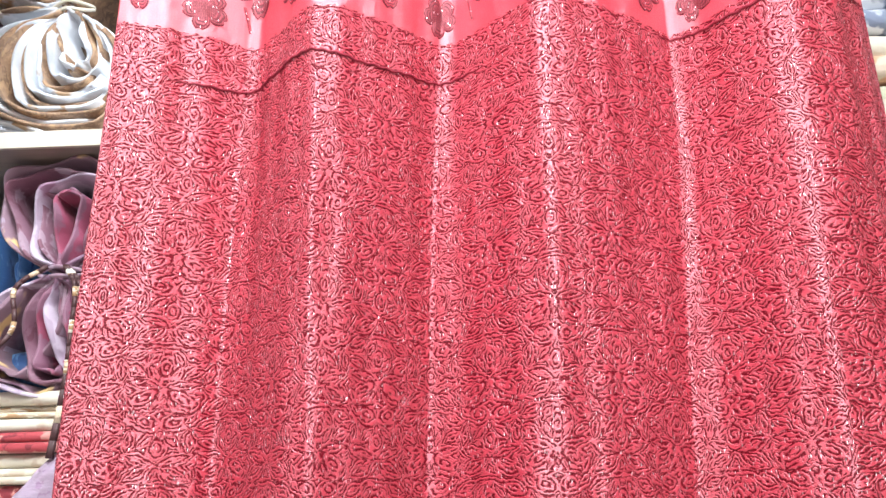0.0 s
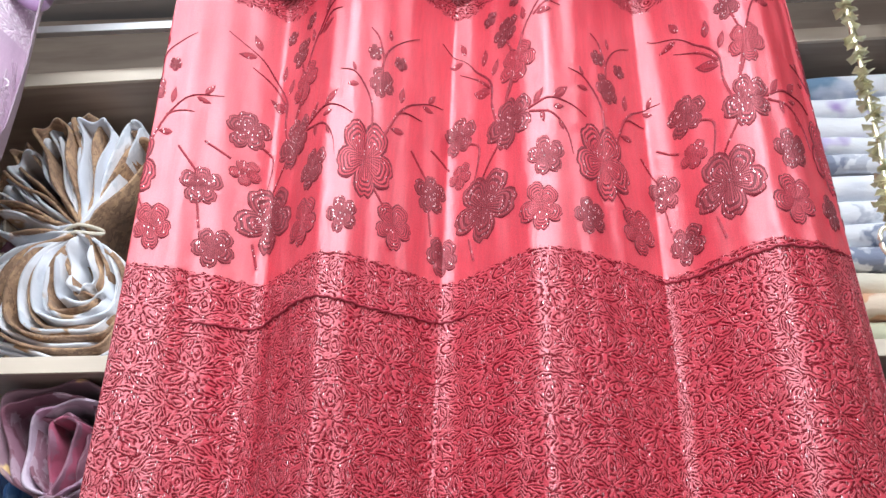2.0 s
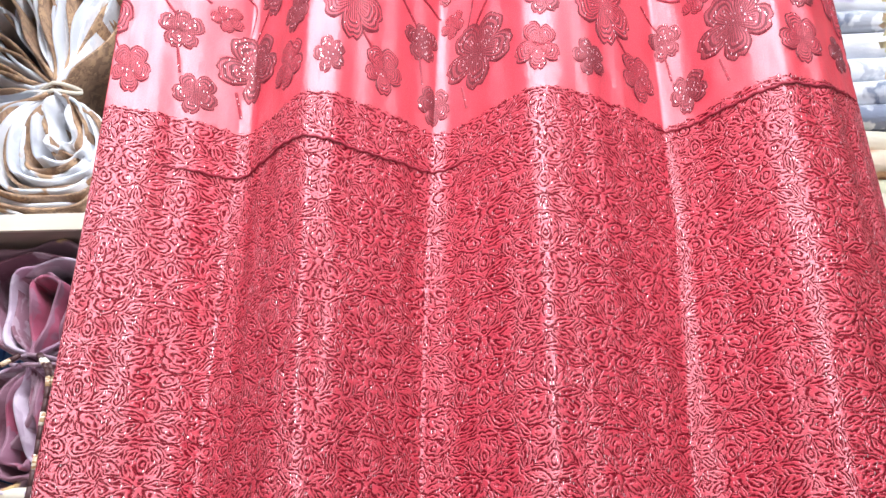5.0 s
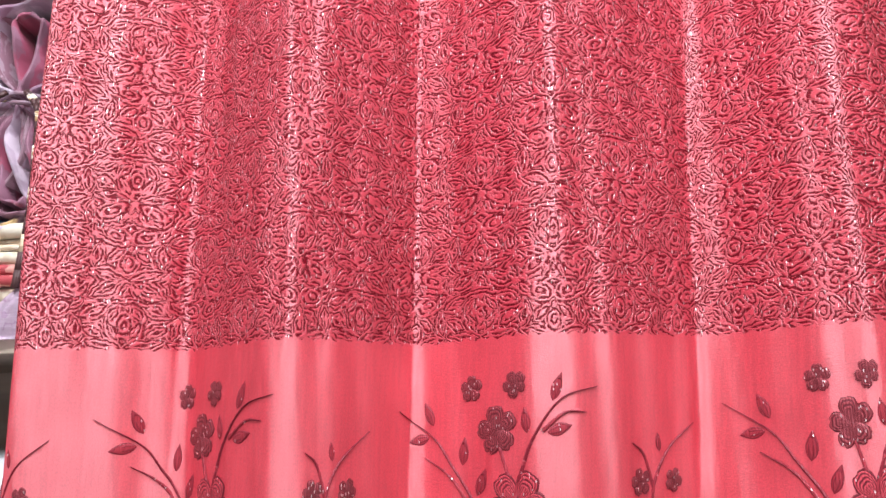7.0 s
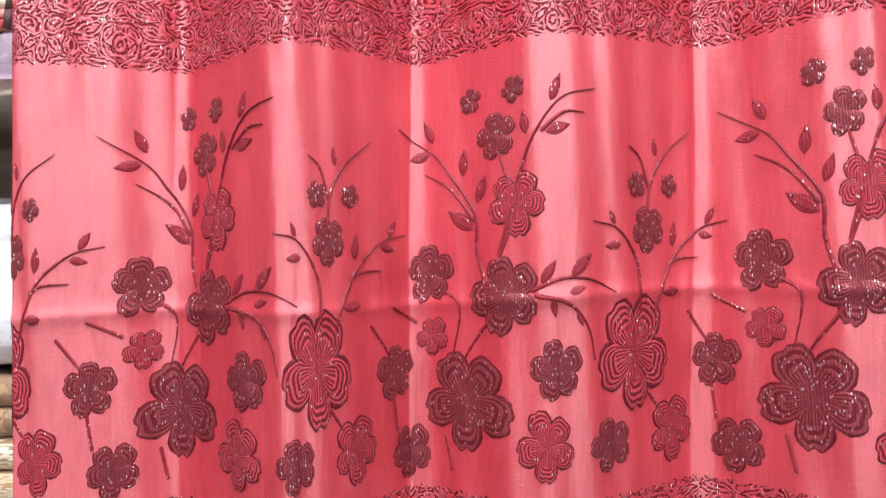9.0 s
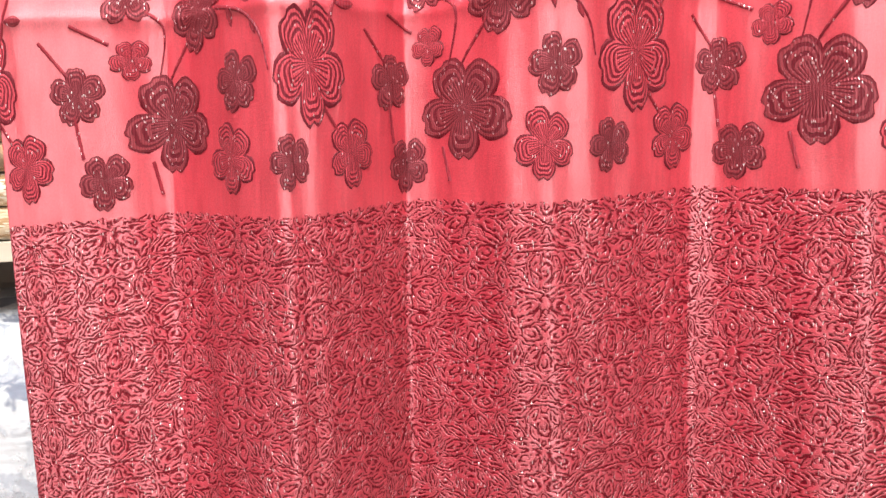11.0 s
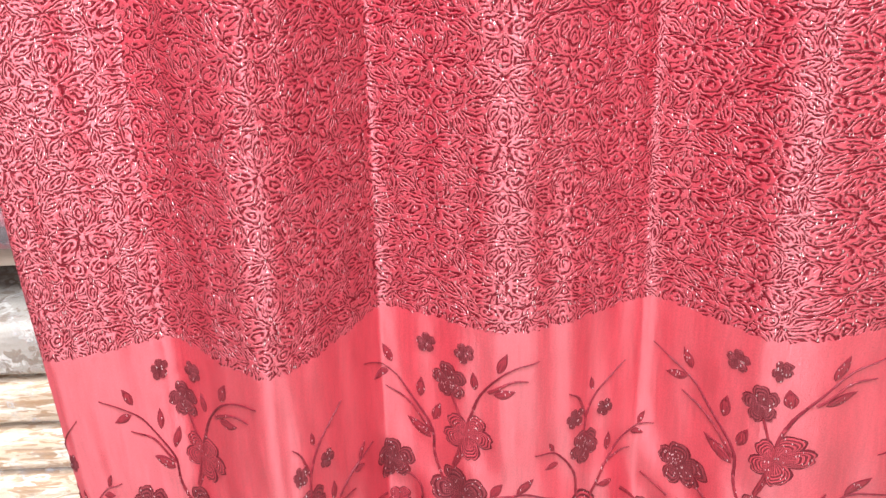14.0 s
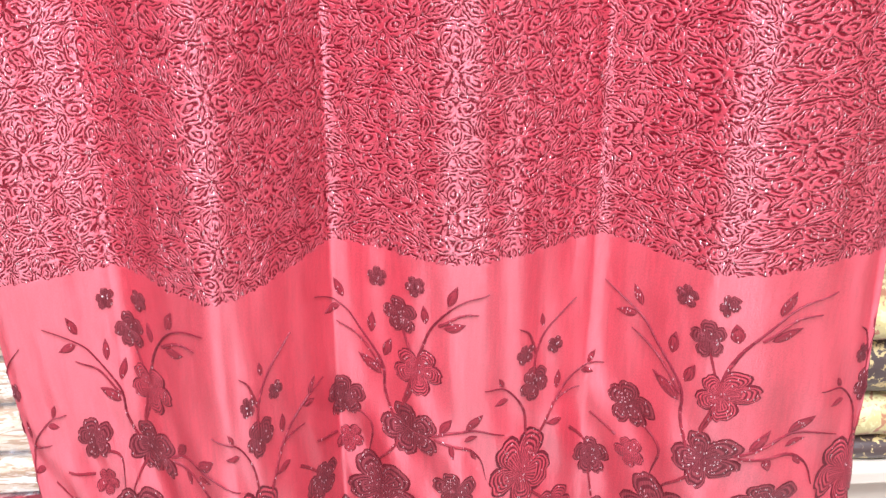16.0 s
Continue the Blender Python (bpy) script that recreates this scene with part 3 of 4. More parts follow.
STEMS = (((0.019, 0.231), (0.009, 0.198), (0.006, 0.160), (-0.023, 0.121), (-0.045, 0.096), (-0.092, 0.070)), ((0.006, 0.168), (-0.022, 0.135), (-0.054, 0.116)),
         ((0.033, 0.202), (0.056, 0.128), (0.071, 0.093), (0.100, 0.062), (0.142, 0.052)), ((0.078, 0.091), (0.103, 0.075), (0.128, 0.075)), ((0.033, 0.105), (0.042, 0.130)),
         ((0.046, 0.178), (0.030, 0.212)), ((0.069, 0.236), (0.101, 0.226), (0.137, 0.228), (0.168, 0.241)), ((0.072, 0.240), (0.111, 0.249), (0.134, 0.271), (0.143, 0.302)))
MORE_STEMS = (((0.026, 0.260), (0.003, 0.290), (-0.008, 0.310)), ((-0.034, 0.232), (-0.011, 0.252), (-0.019, 0.306)), ((-0.025, 0.378), (-0.016, 0.411)),
              ((0.202, 0.262), (0.197, 0.216), (0.171, 0.183), (0.139, 0.174)), ((0.210, 0.172), (0.215, 0.140), (0.234, 0.112), (0.270, 0.088)), ((0.213, 0.146), (0.201, 0.116), (0.185, 0.104)),
              ((0.222, 0.262), (0.248, 0.212), (0.285, 0.185), (0.321, 0.177)), ((0.240, 0.220), (0.255, 0.213), (0.285, 0.212)), ((-0.135, 0.264), (-0.105, 0.295)),
              ((-0.101, 0.249), (-0.064, 0.266)), ((-0.100, 0.330), (-0.092, 0.372)), ((0.212, 0.335), (0.236, 0.362)))
LEAVES = ((-0.044, 0.085, -0.056, 0.062), (-0.049, 0.097, -0.075, 0.101), (-0.008, 0.123, -0.006, 0.096), (0.009, 0.150, 0.018, 0.125), (0.005, 0.176, -0.026, 0.156),
          (0.062, 0.092, 0.059, 0.069), (0.089, 0.064, 0.100, 0.039), (0.084, 0.092, 0.111, 0.086), (0.079, 0.230, 0.095, 0.209), (0.113, 0.224, 0.137, 0.204))
MORE_LEAVES = ((0.111, 0.239, 0.130, 0.235), (0.092, 0.243, 0.096, 0.261), (0.121, 0.255, 0.128, 0.270), (0.222, 0.113, 0.219, 0.096), (0.167, 0.178, 0.160, 0.165),
               (0.174, 0.197, 0.154, 0.198), (0.247, 0.201, 0.249, 0.176), (0.295, 0.180, 0.307, 0.163), (0.285, 0.189, 0.305, 0.192), (0.256, 0.244, 0.232, 0.245))
HERE = U_LO + 0.004, U_HI - 0.004


def blossom(u, z, r, mat, turn, parent, rng, tall=1.0):
    """One woven blossom: five broad, lobed petals that narrow to a small heart, laid over the folds."""
    us, zs, hs, mp, faces = [], [], [], [], []
    na, nr = 12, 9
    for k in range(5):
        mid = turn + k * math.tau / 5 + rng.uniform(-0.09, 0.09)
        size = r * rng.uniform(0.93, 1.07)
        broad = rng.uniform(0.34, 0.41)
        base = len(us)
        ax, az = math.cos(mid), math.sin(mid)
        for j in range(nr + 1):
            for i in range(na + 1):
                s, t = 2 * i / na - 1, j / nr
                wide = size * (0.05 + broad * t * (1.75 - 0.80 * t))
                far = size * t * (0.64 + 0.36 * (1 - 0.99 * s * s) ** 0.5 - 0.07 * math.exp(-(s / 0.2) ** 2) * t ** 5 + 0.02 * math.cos(9 * s + k) * t ** 5)
                us.append(u + far * ax - wide * s * az)
                zs.append(z + (far * az + wide * s * ax) * tall)
                edge = t > 0.99 or abs(s) > 0.99
                hs.append(0.0003 if edge else 0.0008 + 0.0004 * (1 - s * s) + 0.00012 * k)
                mp.append((s, t))
        for j in range(nr):
            for i in range(na):
                q = base + j * (na + 1) + i
                faces.append((q, q + 1, q + na + 2, q + na + 1))
    us = np.clip(us, *HERE)
    return sheet("blossom", over(us, np.array(zs), np.array(hs)), [f[::-1] for f in faces], mp, mat, parent)


def kept(name, us, zs, hs, mp, faces, parent):
    """One woven piece, cut off where the cloth ends."""
    us, zs, hs, mp = np.array(us), np.array(zs), np.array(hs), np.array(mp)
    inside = (us > HERE[0]) & (us < HERE[1])
    faces = [f for f in faces if all(inside[q] for q in f)]
    if not faces:
        return
    keep = sorted({q for f in faces for q in f})
    new_of = {q: i for i, q in enumerate(keep)}
    sheet(name, over(us[keep], zs[keep], hs[keep]), [tuple(new_of[q] for q in f) for f in faces], mp[keep], STEM_THREAD, parent)


def twig(line, u0, z0, parent):
    pts = sweep(line, 7)
    n = len(pts)
    us, zs, hs, mp = [], [], [], []
    for i, p in enumerate(pts):
        d = pts[min(i + 1, n - 1)] - pts[max(i - 1, 0)]
        d = d / (np.linalg.norm(d) + 1e-9)
        w = 0.0021 * (1 - 0.85 * (i / (n - 1)) ** 1.3) if n > 8 else 0.0017
        w *= 1 + 0.18 * (i % 2)
        for s in (-1, -0.4, 0.4, 1):
            us.append(u0 + p[0] - d[1] * w * s)
            zs.append(z0 - p[1] - d[0] * w * s)
            hs.append(0.0002 if abs(s) == 1 else 0.0013 + 0.0004 * (i % 2))
            mp.append((s * 0.7, i * 0.11))
    kept("twig", us, zs, hs, mp, [(i * 4 + k, i * 4 + k + 4, i * 4 + k + 5, i * 4 + k + 1) for i in range(n - 1) for k in range(3)], parent)


def leaf(a, b, c, e, u0, z0, parent):
    us, zs, hs, mp = [], [], [], []
    d = np.array([c - a, e - b])
    l = np.linalg.norm(d)
    d /= l
    for i in range(9):
        t = i / 8
        w = 0.20 * l * math.sin(math.pi * t ** 0.8) + 0.0003
        for s in (-1, -0.5, 0, 0.5, 1):
            p = np.array([a, b]) + d * l * t
            us.append(u0 + p[0] - d[1] * w * s)
            zs.append(z0 - p[1] - d[0] * w * s)
            hs.append(0.0002 if abs(s) == 1 or i in (0, 8) else 0.0012)
            mp.append((s, 0.1 + t * 0.75))
    kept("leaf", us, zs, hs, mp, [(i * 5 + k, i * 5 + k + 5, i * 5 + k + 6, i * 5 + k + 1) for i in range(8) for k in range(4)], parent)


panels = [o for o in curtain.children if o.name.startswith("flower_panel")]
for panel, top in zip(panels, (2.560, 1.567, 0.567)):
    for rep in range(-1, 3):
        u0 = 0.2485 + REPEAT * rep
        for i, (du, dz, r, turn, style) in enumerate(BLOSSOMS):
            if HERE[0] - 0.3 * r < u0 + du < HERE[1] + 0.3 * r:
                blossom(u0 + du, top - dz, r, RED_THREAD if style else DARK_THREAD, radians(turn), panel, random.Random(i), 1.22 if i == 11 else 1.0)
        for line in STEMS + MORE_STEMS:
            twig(line, u0, top, panel)
        for four in LEAVES + MORE_LEAVES:
            leaf(*four, u0, top, panel)

# the sewn tuck below the upper blossom band, open to sight in two stretches
for ua, ub, za, zb in ((0.135, 0.67, 2.070, 2.075), (0.90, 1.26, 2.119, 2.122)):
    us = np.linspace(ua, ub, 200)
    zc = za + (zb - za) * (us - ua) / (ub - ua) + 0.004 * np.sin(us * 21 + 1) + 0.0008 * np.sin(us * 330)
    fade = np.clip(np.minimum(us - ua, ub - us) / 0.05, 0.05, 1)
    rows = [(0.0020, 0.0002), (0.0014, 0.0022), (-0.0002, 0.0026), (-0.0016, 0.0006)]
    P = [over(us, zc + dz * fade, h * fade) for dz, h in rows]
    n = len(us)
    faces = [(j * n + i, (j + 1) * n + i, (j + 1) * n + i + 1, j * n + i + 1) for j in range(3) for i in range(n - 1)]
    sheet("tuck_seam", np.concatenate(P), faces, np.concatenate([np.stack([us, zc + dz], -1) for dz, _ in rows]), SEAM, curtain, "dark puckered seam line")


# ---- cloth goods on the shelves ----
def loop_layer(shape, y0, y1, thick, rng, closed=False):
    """A folded layer of cloth: a band that follows the line shape in x and z, and runs back from y0 to y1."""
    bm = bmesh.new()
    pts = sweep(shape, 6)
    n, rows = len(pts), []
    ph = rng.uniform(0, 9)
    for j in range(5):
        s = j / 4
        row = []
        for side in (1, -1):
            for i, p in enumerate(pts):
                d = pts[min(i + 1, n - 1)] - pts[max(i - 1, 0)]
                d = d / (np.linalg.norm(d) + 1e-9)
                w = thick / 2 * side * (0.55 if j == 0 else 1)
                k = 0.0035 * math.sin(i * 0.9 + ph) * s + 0.0025 * math.sin(i * 0.55 + ph * 2 + 3 * s)
                y = y0 + (y1 - y0) * s + 0.007 * math.sin(i * 0.45 + ph) * (1 - s)
                row.append(bm.verts.new((p[0] - d[1] * (w + k), y, p[1] + d[0] * (w + k))))
        rows.append(row)
    for a, b in zip(rows, rows[1:]):
        for i in range(n - 1):
            bm.faces.new((a[i], a[i + 1], b[i + 1], b[i]))
            bm.faces.new((a[n + i + 1], a[n + i], b[n + i], b[n + i + 1]))
    a = rows[0]
    for i in range(n - 1):
        bm.faces.new((a[i + 1], a[i], a[n + i], a[n + i + 1]))
    for q in (0, n - 1):
        for a, b in zip(rows, rows[1:]):
            bm.faces.new((a[q], b[q], b[n + q], a[n + q]))
    bmesh.ops.recalc_face_normals(bm, faces=bm.faces[:])
    return bm


ROUND = ((0.02, 0.12), (0.20, 0.72), (0.52, 1.0), (0.86, 0.94), (0.985, 0.62), (1.0, 0.0), (0.975, -0.62), (0.84, -0.96), (0.50, -1.0), (0.20, -0.72), (0.02, -0.12))
BLUNT = ((0.02, 0.10), (0.30, 0.42), (0.65, 0.78), (0.93, 1.05), (0.995, 0.86), (1.0, 0.0), (0.985, -0.86), (0.92, -1.02), (0.65, -0.78), (0.30, -0.42), (0.02, -0.10))


def petal_line(cx, cz, angle, long, wide, lean=0.0, form=ROUND):
    """A loop that leaves the knot, turns over at its far end and comes back."""
    c, s = math.cos(angle), math.sin(angle)
    out = []
    for a, b in form:
        x, z = a * long, b * wide + lean * a * a
        out.append((cx + c * x - s * z, cz + s * x + c * z))
    return out


def tied_bundle(name, label, knot, y0, y1, up, down, mats, group, tie_mat, seed):
    """Lengths of cloth folded together, tied round the middle and fanned out above and below."""
    rng = random.Random(seed)
    ob = thing(name, label, "fabric bundle", group, (knot[0], (y0 + y1) / 2, knot[1]))
    i = 0
    for angle, long, wide in up:
        part("cloth_layer", loop_layer(petal_line(knot[0], knot[1] + 0.004, radians(angle), long, wide, rng.uniform(-0.025, 0.025), BLUNT if wide < 0.03 else ROUND), y0 + rng.uniform(0, 0.03), y1, 0.0075, rng), mats[i % len(mats)], ob)
        i += 1
    for angle, long, wide in down:
        part("cloth_layer", loop_layer(petal_line(knot[0], knot[1] - 0.004, radians(angle), long, wide, rng.uniform(-0.008, 0.008)), y0 + rng.uniform(0, 0.015), y1, 0.0075, rng), mats[i % len(mats)], ob)
        i += 1
    pts = [(knot[0] + 0.032 * math.cos(a), y0 - 0.003 + 0.02 * abs(math.cos(a)), knot[1] + 0.006 * math.sin(a)) for a in np.linspace(0, math.tau, 24)]
    part("tie", tube(pts, 0.0028), tie_mat, ob, "thin twisted tie")
    return ob


tied_bundle("fabric_bundle", "white and tan printed fabric folded and tied round its middle", (-0.570, 2.277), 1.165, 1.45,
            [(176 - 7.6 * i, 0.125 + 0.062 * math.sin(0.35 + i * 0.125) + 0.010 * math.sin(i * 2.4), 0.017 + 0.005 * math.sin(i * 1.7)) for i in range(16)],
            [(-104 + 2.2 * i, 0.192 - 0.0085 * i, 0.112 - 0.0080 * i + 0.004 * math.sin(i * 2.1)) for i in range(13)],
            (TAN_WHITE, TAN, GREY_WHITE, TAN_WHITE, TAN, GREY_WHITE, TAN), "tied bundles", CREAM, 3)
plum_roll = tied_bundle("fabric_bundle", "plum, rose and gold striped fabric roll tied with cord", (-0.552, 1.888), 1.16, 1.45,
            ((98, 0.158, 0.078), (96, 0.145, 0.062), (95, 0.130, 0.048), (94, 0.115, 0.034), (88, 0.105, 0.018)),
            ((-100, 0.155, 0.085), (-110, 0.15, 0.06), (-122, 0.14, 0.04), (-84, 0.14, 0.045), (-72, 0.13, 0.030), (-62, 0.12, 0.022), (-95, 0.125, 0.02)),
            (PLUM_GOLD, PLUM, LAVENDER, PLUM, ROSE, LAVENDER, PLUM_GOLD), "tied bundles", PLUM_GOLD, 5)
tied_bundle("fabric_bundle", "dark brown and grey printed fabric tied loosely on the shelf", (-0.725, 2.19), 1.20, 1.5,
            ((120, 0.12, 0.02), (100, 0.13, 0.02), (80, 0.12, 0.025), (60, 0.10, 0.02), (40, 0.09, 0.02)),
            ((-90, 0.105, 0.07), (-88, 0.09, 0.05), (-70, 0.085, 0.03), (-110, 0.08, 0.02)), (PLUM, GREY_WHITE, CREAM), "tied bundles", CREAM, 8)

# striped cord that hangs from the tied roll
cord = thing("striped_cord", "cream and maroon banded cord hanging from the tied roll", "cord", at=(-0.52, 1.1, 1.89))
for off, sway in ((0.0, 0.0), (-0.007, 0.004), (-0.085, -0.07)):
    line = sweep([(-0.535 + off * 0.3, 1.150, 1.892), (-0.508 + off, 1.135, 1.86), (-0.506 + off, 1.128, 1.80), (-0.514 + off + sway, 1.128, 1.73), (-0.527 + off + sway, 1.130, 1.648)], 8)
    for i in range(len(line) - 2):
        if i % 2 == 0:
            part("cord_band", tube(line[i:i + 3], 0.0034, 8, 1.0), STRAW if (i // 2) % 3 == 1 else CORD_BROWN, cord)


def folded(name, label, x0, x1, z0, z1, mat, group, folds=2, y0=1.165, y1=1.50, seed=0):
    """A folded piece of cloth that lies flat: rounded folds in front, sagging a little."""
    rng = random.Random(seed)
    ob = thing(name, label, "folded fabric", group, ((x0 + x1) / 2, (y0 + y1) / 2, z0))
    h = (z1 - z0) / folds
    for f in range(folds):
        bm = bmesh.new()
        za, jut = z0 + f * h, rng.uniform(-0.008, 0.008)
        prof = [(y1, 0), (y0 + h, 0.0)] + [(y0 + h * 0.5 - h * 0.5 * math.sin(a) * 1.0, h * 0.5 - h * 0.5 * math.cos(a)) for a in np.linspace(0.25, math.pi - 0.25, 9)] + [(y0 + h, h), (y1, h)]
        rows = []
        nx = 26
        for i in range(nx + 1):
            x = x0 + (x1 - x0) * i / nx
            wob = 0.0035 * math.sin(x * 31 + seed + f) + 0.002 * math.sin(x * 83 + seed * 2)
            edge = 0.004 if i in (0, nx) else 0
            rows.append([bm.verts.new((x, y + jut + wob + edge, za + 0.0006 + (zz - h / 2) * (0.985 - edge * 20) + h / 2 + 0.12 * wob)) for y, zz in prof])
        m = len(prof)
        for a, b in zip(rows, rows[1:]):
            for k in range(m - 1):
                bm.faces.new((a[k], a[k + 1], b[k + 1], b[k]))
            bm.faces.new((a[m - 1], a[0], b[0], b[m - 1]))
        bm.faces.new(rows[0])
        bm.faces.new(rows[-1][::-1])
        bmesh.ops.recalc_face_normals(bm, faces=bm.faces[:])
        part("fold", bm, mat, ob)
    return ob


# the stack of printed cloth on the upper shelf
heights = (2.0735, 2.112, 2.150, 2.185, 2.221, 2.256, 2.295, 2.337, 2.366, 2.395, 2.434, 2.466, 2.505)
looks = ((PALE_GREEN, "pale green printed cotton folded flat"), (PEACH, "peach printed cotton folded flat"), (CREAM, "cream flecked cotton folded flat"),
         (FLORAL_GREY, "white cloth with grey leaf print, folded flat"), (FLORAL_GREY, "white cloth with grey leaf print, folded flat"), (FLORAL_GREY, "white cloth with grey flower print, folded flat"),
         (PLAIN_WHITE, "plain white cloth folded flat"), (FLORAL_GREY, "white cloth with grey brush print, folded flat"), (FLORAL_PURPLE, "white cloth with purple flowers, folded flat"),
         (PLAIN_WHITE, "plain white cloth folded flat"), (FLORAL_PURPLE, "white cloth with violet blossom print, folded flat"), (FLORAL_BLUE, "white cloth with slate blue print, folded flat"))
for i, (mat, label) in enumerate(looks):
    folded("folded_fabric", label, 0.40 + 0.01 * math.sin(i * 2), 1.15, heights[i], heights[i + 1], mat, "printed cloth stack", 1, seed=i)

# left, under the tied roll: cream and red cloth on the shelf below
zs = 1.5955
for i, (h, mat, label) in enumerate(((0.022, RED_PRINT, "red printed cloth folded flat"), (0.020, CREAM, "cream cloth folded flat"), (0.018, CREAM, "cream cloth folded flat"),
                                     (0.026, RED_PRINT, "red and white patterned cloth folded flat"), (0.016, CREAM, "cream cloth folded flat"), (0.015, STRAW, "straw coloured cloth folded flat"),
                                     (0.018, CREAM, "cream cloth folded flat"))):
    folded("folded_fabric", label, -1.0, -0.455 - 0.01 * (i % 3), zs, zs + h, mat, "cream and red stack", 2 if i % 2 else 1, 1.16 + 0.006 * (i % 3), 1.48, 20 + i)
    zs += h + 0.0005
# blue ruffles behind the roll, standing on the shelf
ruffle = thing("blue_fabric", "bright blue ruffled fabric bundled behind the plum roll", "fabric bundle", at=(-0.74, 1.3, 1.6))
rng = random.Random(4)
for i in range(7):
    cx, cz = -0.80 + 0.028 * i, 1.90 + 0.035 * math.sin(i * 1.7)
    part("ruffle", loop_layer(petal_line(cx, cz - 0.12, radians(90 + 8 * math.sin(i * 2.3)), 0.20 + 0.02 * math.sin(i), 0.022), 1.25 + 0.008 * i, 1.5, 0.005, rng), BLUE, ruffle)
part("base_fold", block((-0.86, 1.24, 1.5955), (-0.58, 1.5, 1.80), 0.03), BLUE, ruffle)

# lilac flowered cloth hanging over the shelf's edge
flap = thing("lilac_cloth", "pale lilac cloth with outlined flowers hanging over the shelf edge", "fabric", at=(-0.53, 1.13, 1.6))
bm = bmesh.new()
rows = []
for j in range(13):
    s = j / 12
    wide = 0.012 + 0.062 * s
    y, z = 1.150 - 0.028 * min(1, s * 2.6) - 0.002 * math.sin(s * 9), 1.664 - 0.075 * s
    rows.append([bm.verts.new((-0.505 - wide + wide * 1.5 * i / 10, y + 0.005 * math.sin(i * 0.9 + s * 3), z)) for i in range(11)])
for a, b in zip(rows, rows[1:]):
    for k in range(10):
        bm.faces.new((a[k], a[k + 1], b[k + 1], b[k]))
bmesh.ops.solidify(bm, geom=bm.faces[:], thickness=0.003)
part("drape", bm, print_cloth("lilac_flowered", (0.66, 0.52, 0.64), ((0.56, 0.38, 0.54),), 30.0, 0.5, 0.42), flap)


def crumpled(name, label, a, b, mat, cat, seed, wrap=False, rough=0.012):
    """A soft parcel of cloth, with a clear wrap drawn over it where it has one."""
    rng = random.Random(seed)
    ob = thing(name, label, cat, "wrapped parcels" if wrap else "", ((a[0] + b[0]) / 2, (a[1] + b[1]) / 2, a[2]))

    def lump(grow, amp, cuts):
        bm = block([a[i] - (grow if i < 2 else 0) for i in range(3)], [b[i] + grow for i in range(3)])
        bmesh.ops.bevel(bm, geom=bm.edges[:], offset=min(b[i] - a[i] for i in range(3)) * 0.25, segments=3, affect="EDGES", profile=0.5)
        bmesh.ops.subdivide_edges(bm, edges=bm.edges[:], cuts=cuts, use_grid_fill=True)
        off = Vector((seed * 1.7, seed * 0.9, 0))
        for v in bm.verts:
            w = noise.noise(v.co * 11 + off) + 0.6 * noise.noise(v.co * 27 + off)
            v.co += Vector((w, noise.noise(v.co * 14 - off) * 1.2, w * 0.6)) * amp
            v.co.z = max(v.co.z, a[2])
        return bm

    part("cloth", lump(0.0, rough, 4), mat, ob)
    if wrap:
        part("wrap", lump(0.006, rough * 1.5, 4), WRAP, ob, "clear crinkled plastic wrap")
    return ob


crumpled("wrapped_parcel", "lilac white cloth in a clear plastic wrap on the shelf", (-0.95, 1.15, 1.26), (-0.462, 1.5, 1.455), PLAIN_WHITE, "parcel", 2, True)
folded("folded_fabric", "golden brown cloth folded on the shelf", -1.0, -0.455, 1.1015, 1.18, STRAW, "brown cloth stack", 2, 1.15, 1.5, 31)
folded("folded_fabric", "brown and cream cloth folded on the shelf", -1.0, -0.46, 1.181, 1.25, TAN, "brown cloth stack", 2, 1.15, 1.5, 32)
crumpled("wrapped_parcel", "silvery grey cloth in a shiny clear plastic wrap", (-0.95, 1.13, 0.735), (-0.465, 1.5, 1.005), FLORAL_GREY, "parcel", 3, True, 0.016)
crumpled("wrapped_parcel", "rose pink cloth with dark stripes in clear plastic wrap", (-0.97, 1.11, 0.6005), (-0.47, 1.5, 0.726), PINK_CLOTH, "parcel", 4, True, 0.010)
plinth = thing("low_plinth", "low pale wooden plinth under the shelving", "plinth", at=(0, 1.3, 0))
part("front_board", block((-1.48, 1.10, 0.001), (1.48, 1.12, 0.15), 0.002), PALE_WOOD, plinth, smooth=False)
part("top_board", block((-1.48, 1.06, 0.1505), (1.48, 1.58, 0.17), 0.002), PALE_WOOD, plinth, smooth=False)
folded("folded_fabric", "red printed cloth folded on the plinth", -1.1, -0.43, 0.171, 0.20, RED_PRINT, "straw cloth stack", 1, 1.04, 1.5, 40)
zs = 0.201
for i, h in enumerate((0.055, 0.060, 0.052, 0.058)):
    crumpled("straw_cloth", "straw and brown printed cloth in a loose clear wrap", (-1.1 + 0.02 * i, 1.05 + 0.008 * i, zs), (-0.46 + 0.012 * (i % 2), 1.5, zs + h), STRAW, "folded fabric", 50 + i, True, 0.008)
    zs += h + 0.006
crumpled("wrapped_parcel", "grey striped cloth in crinkled clear plastic wrap", (-1.05, 1.08, 0.452), (-0.50, 1.5, 0.525), DUN, "parcel", 6, True, 0.010)

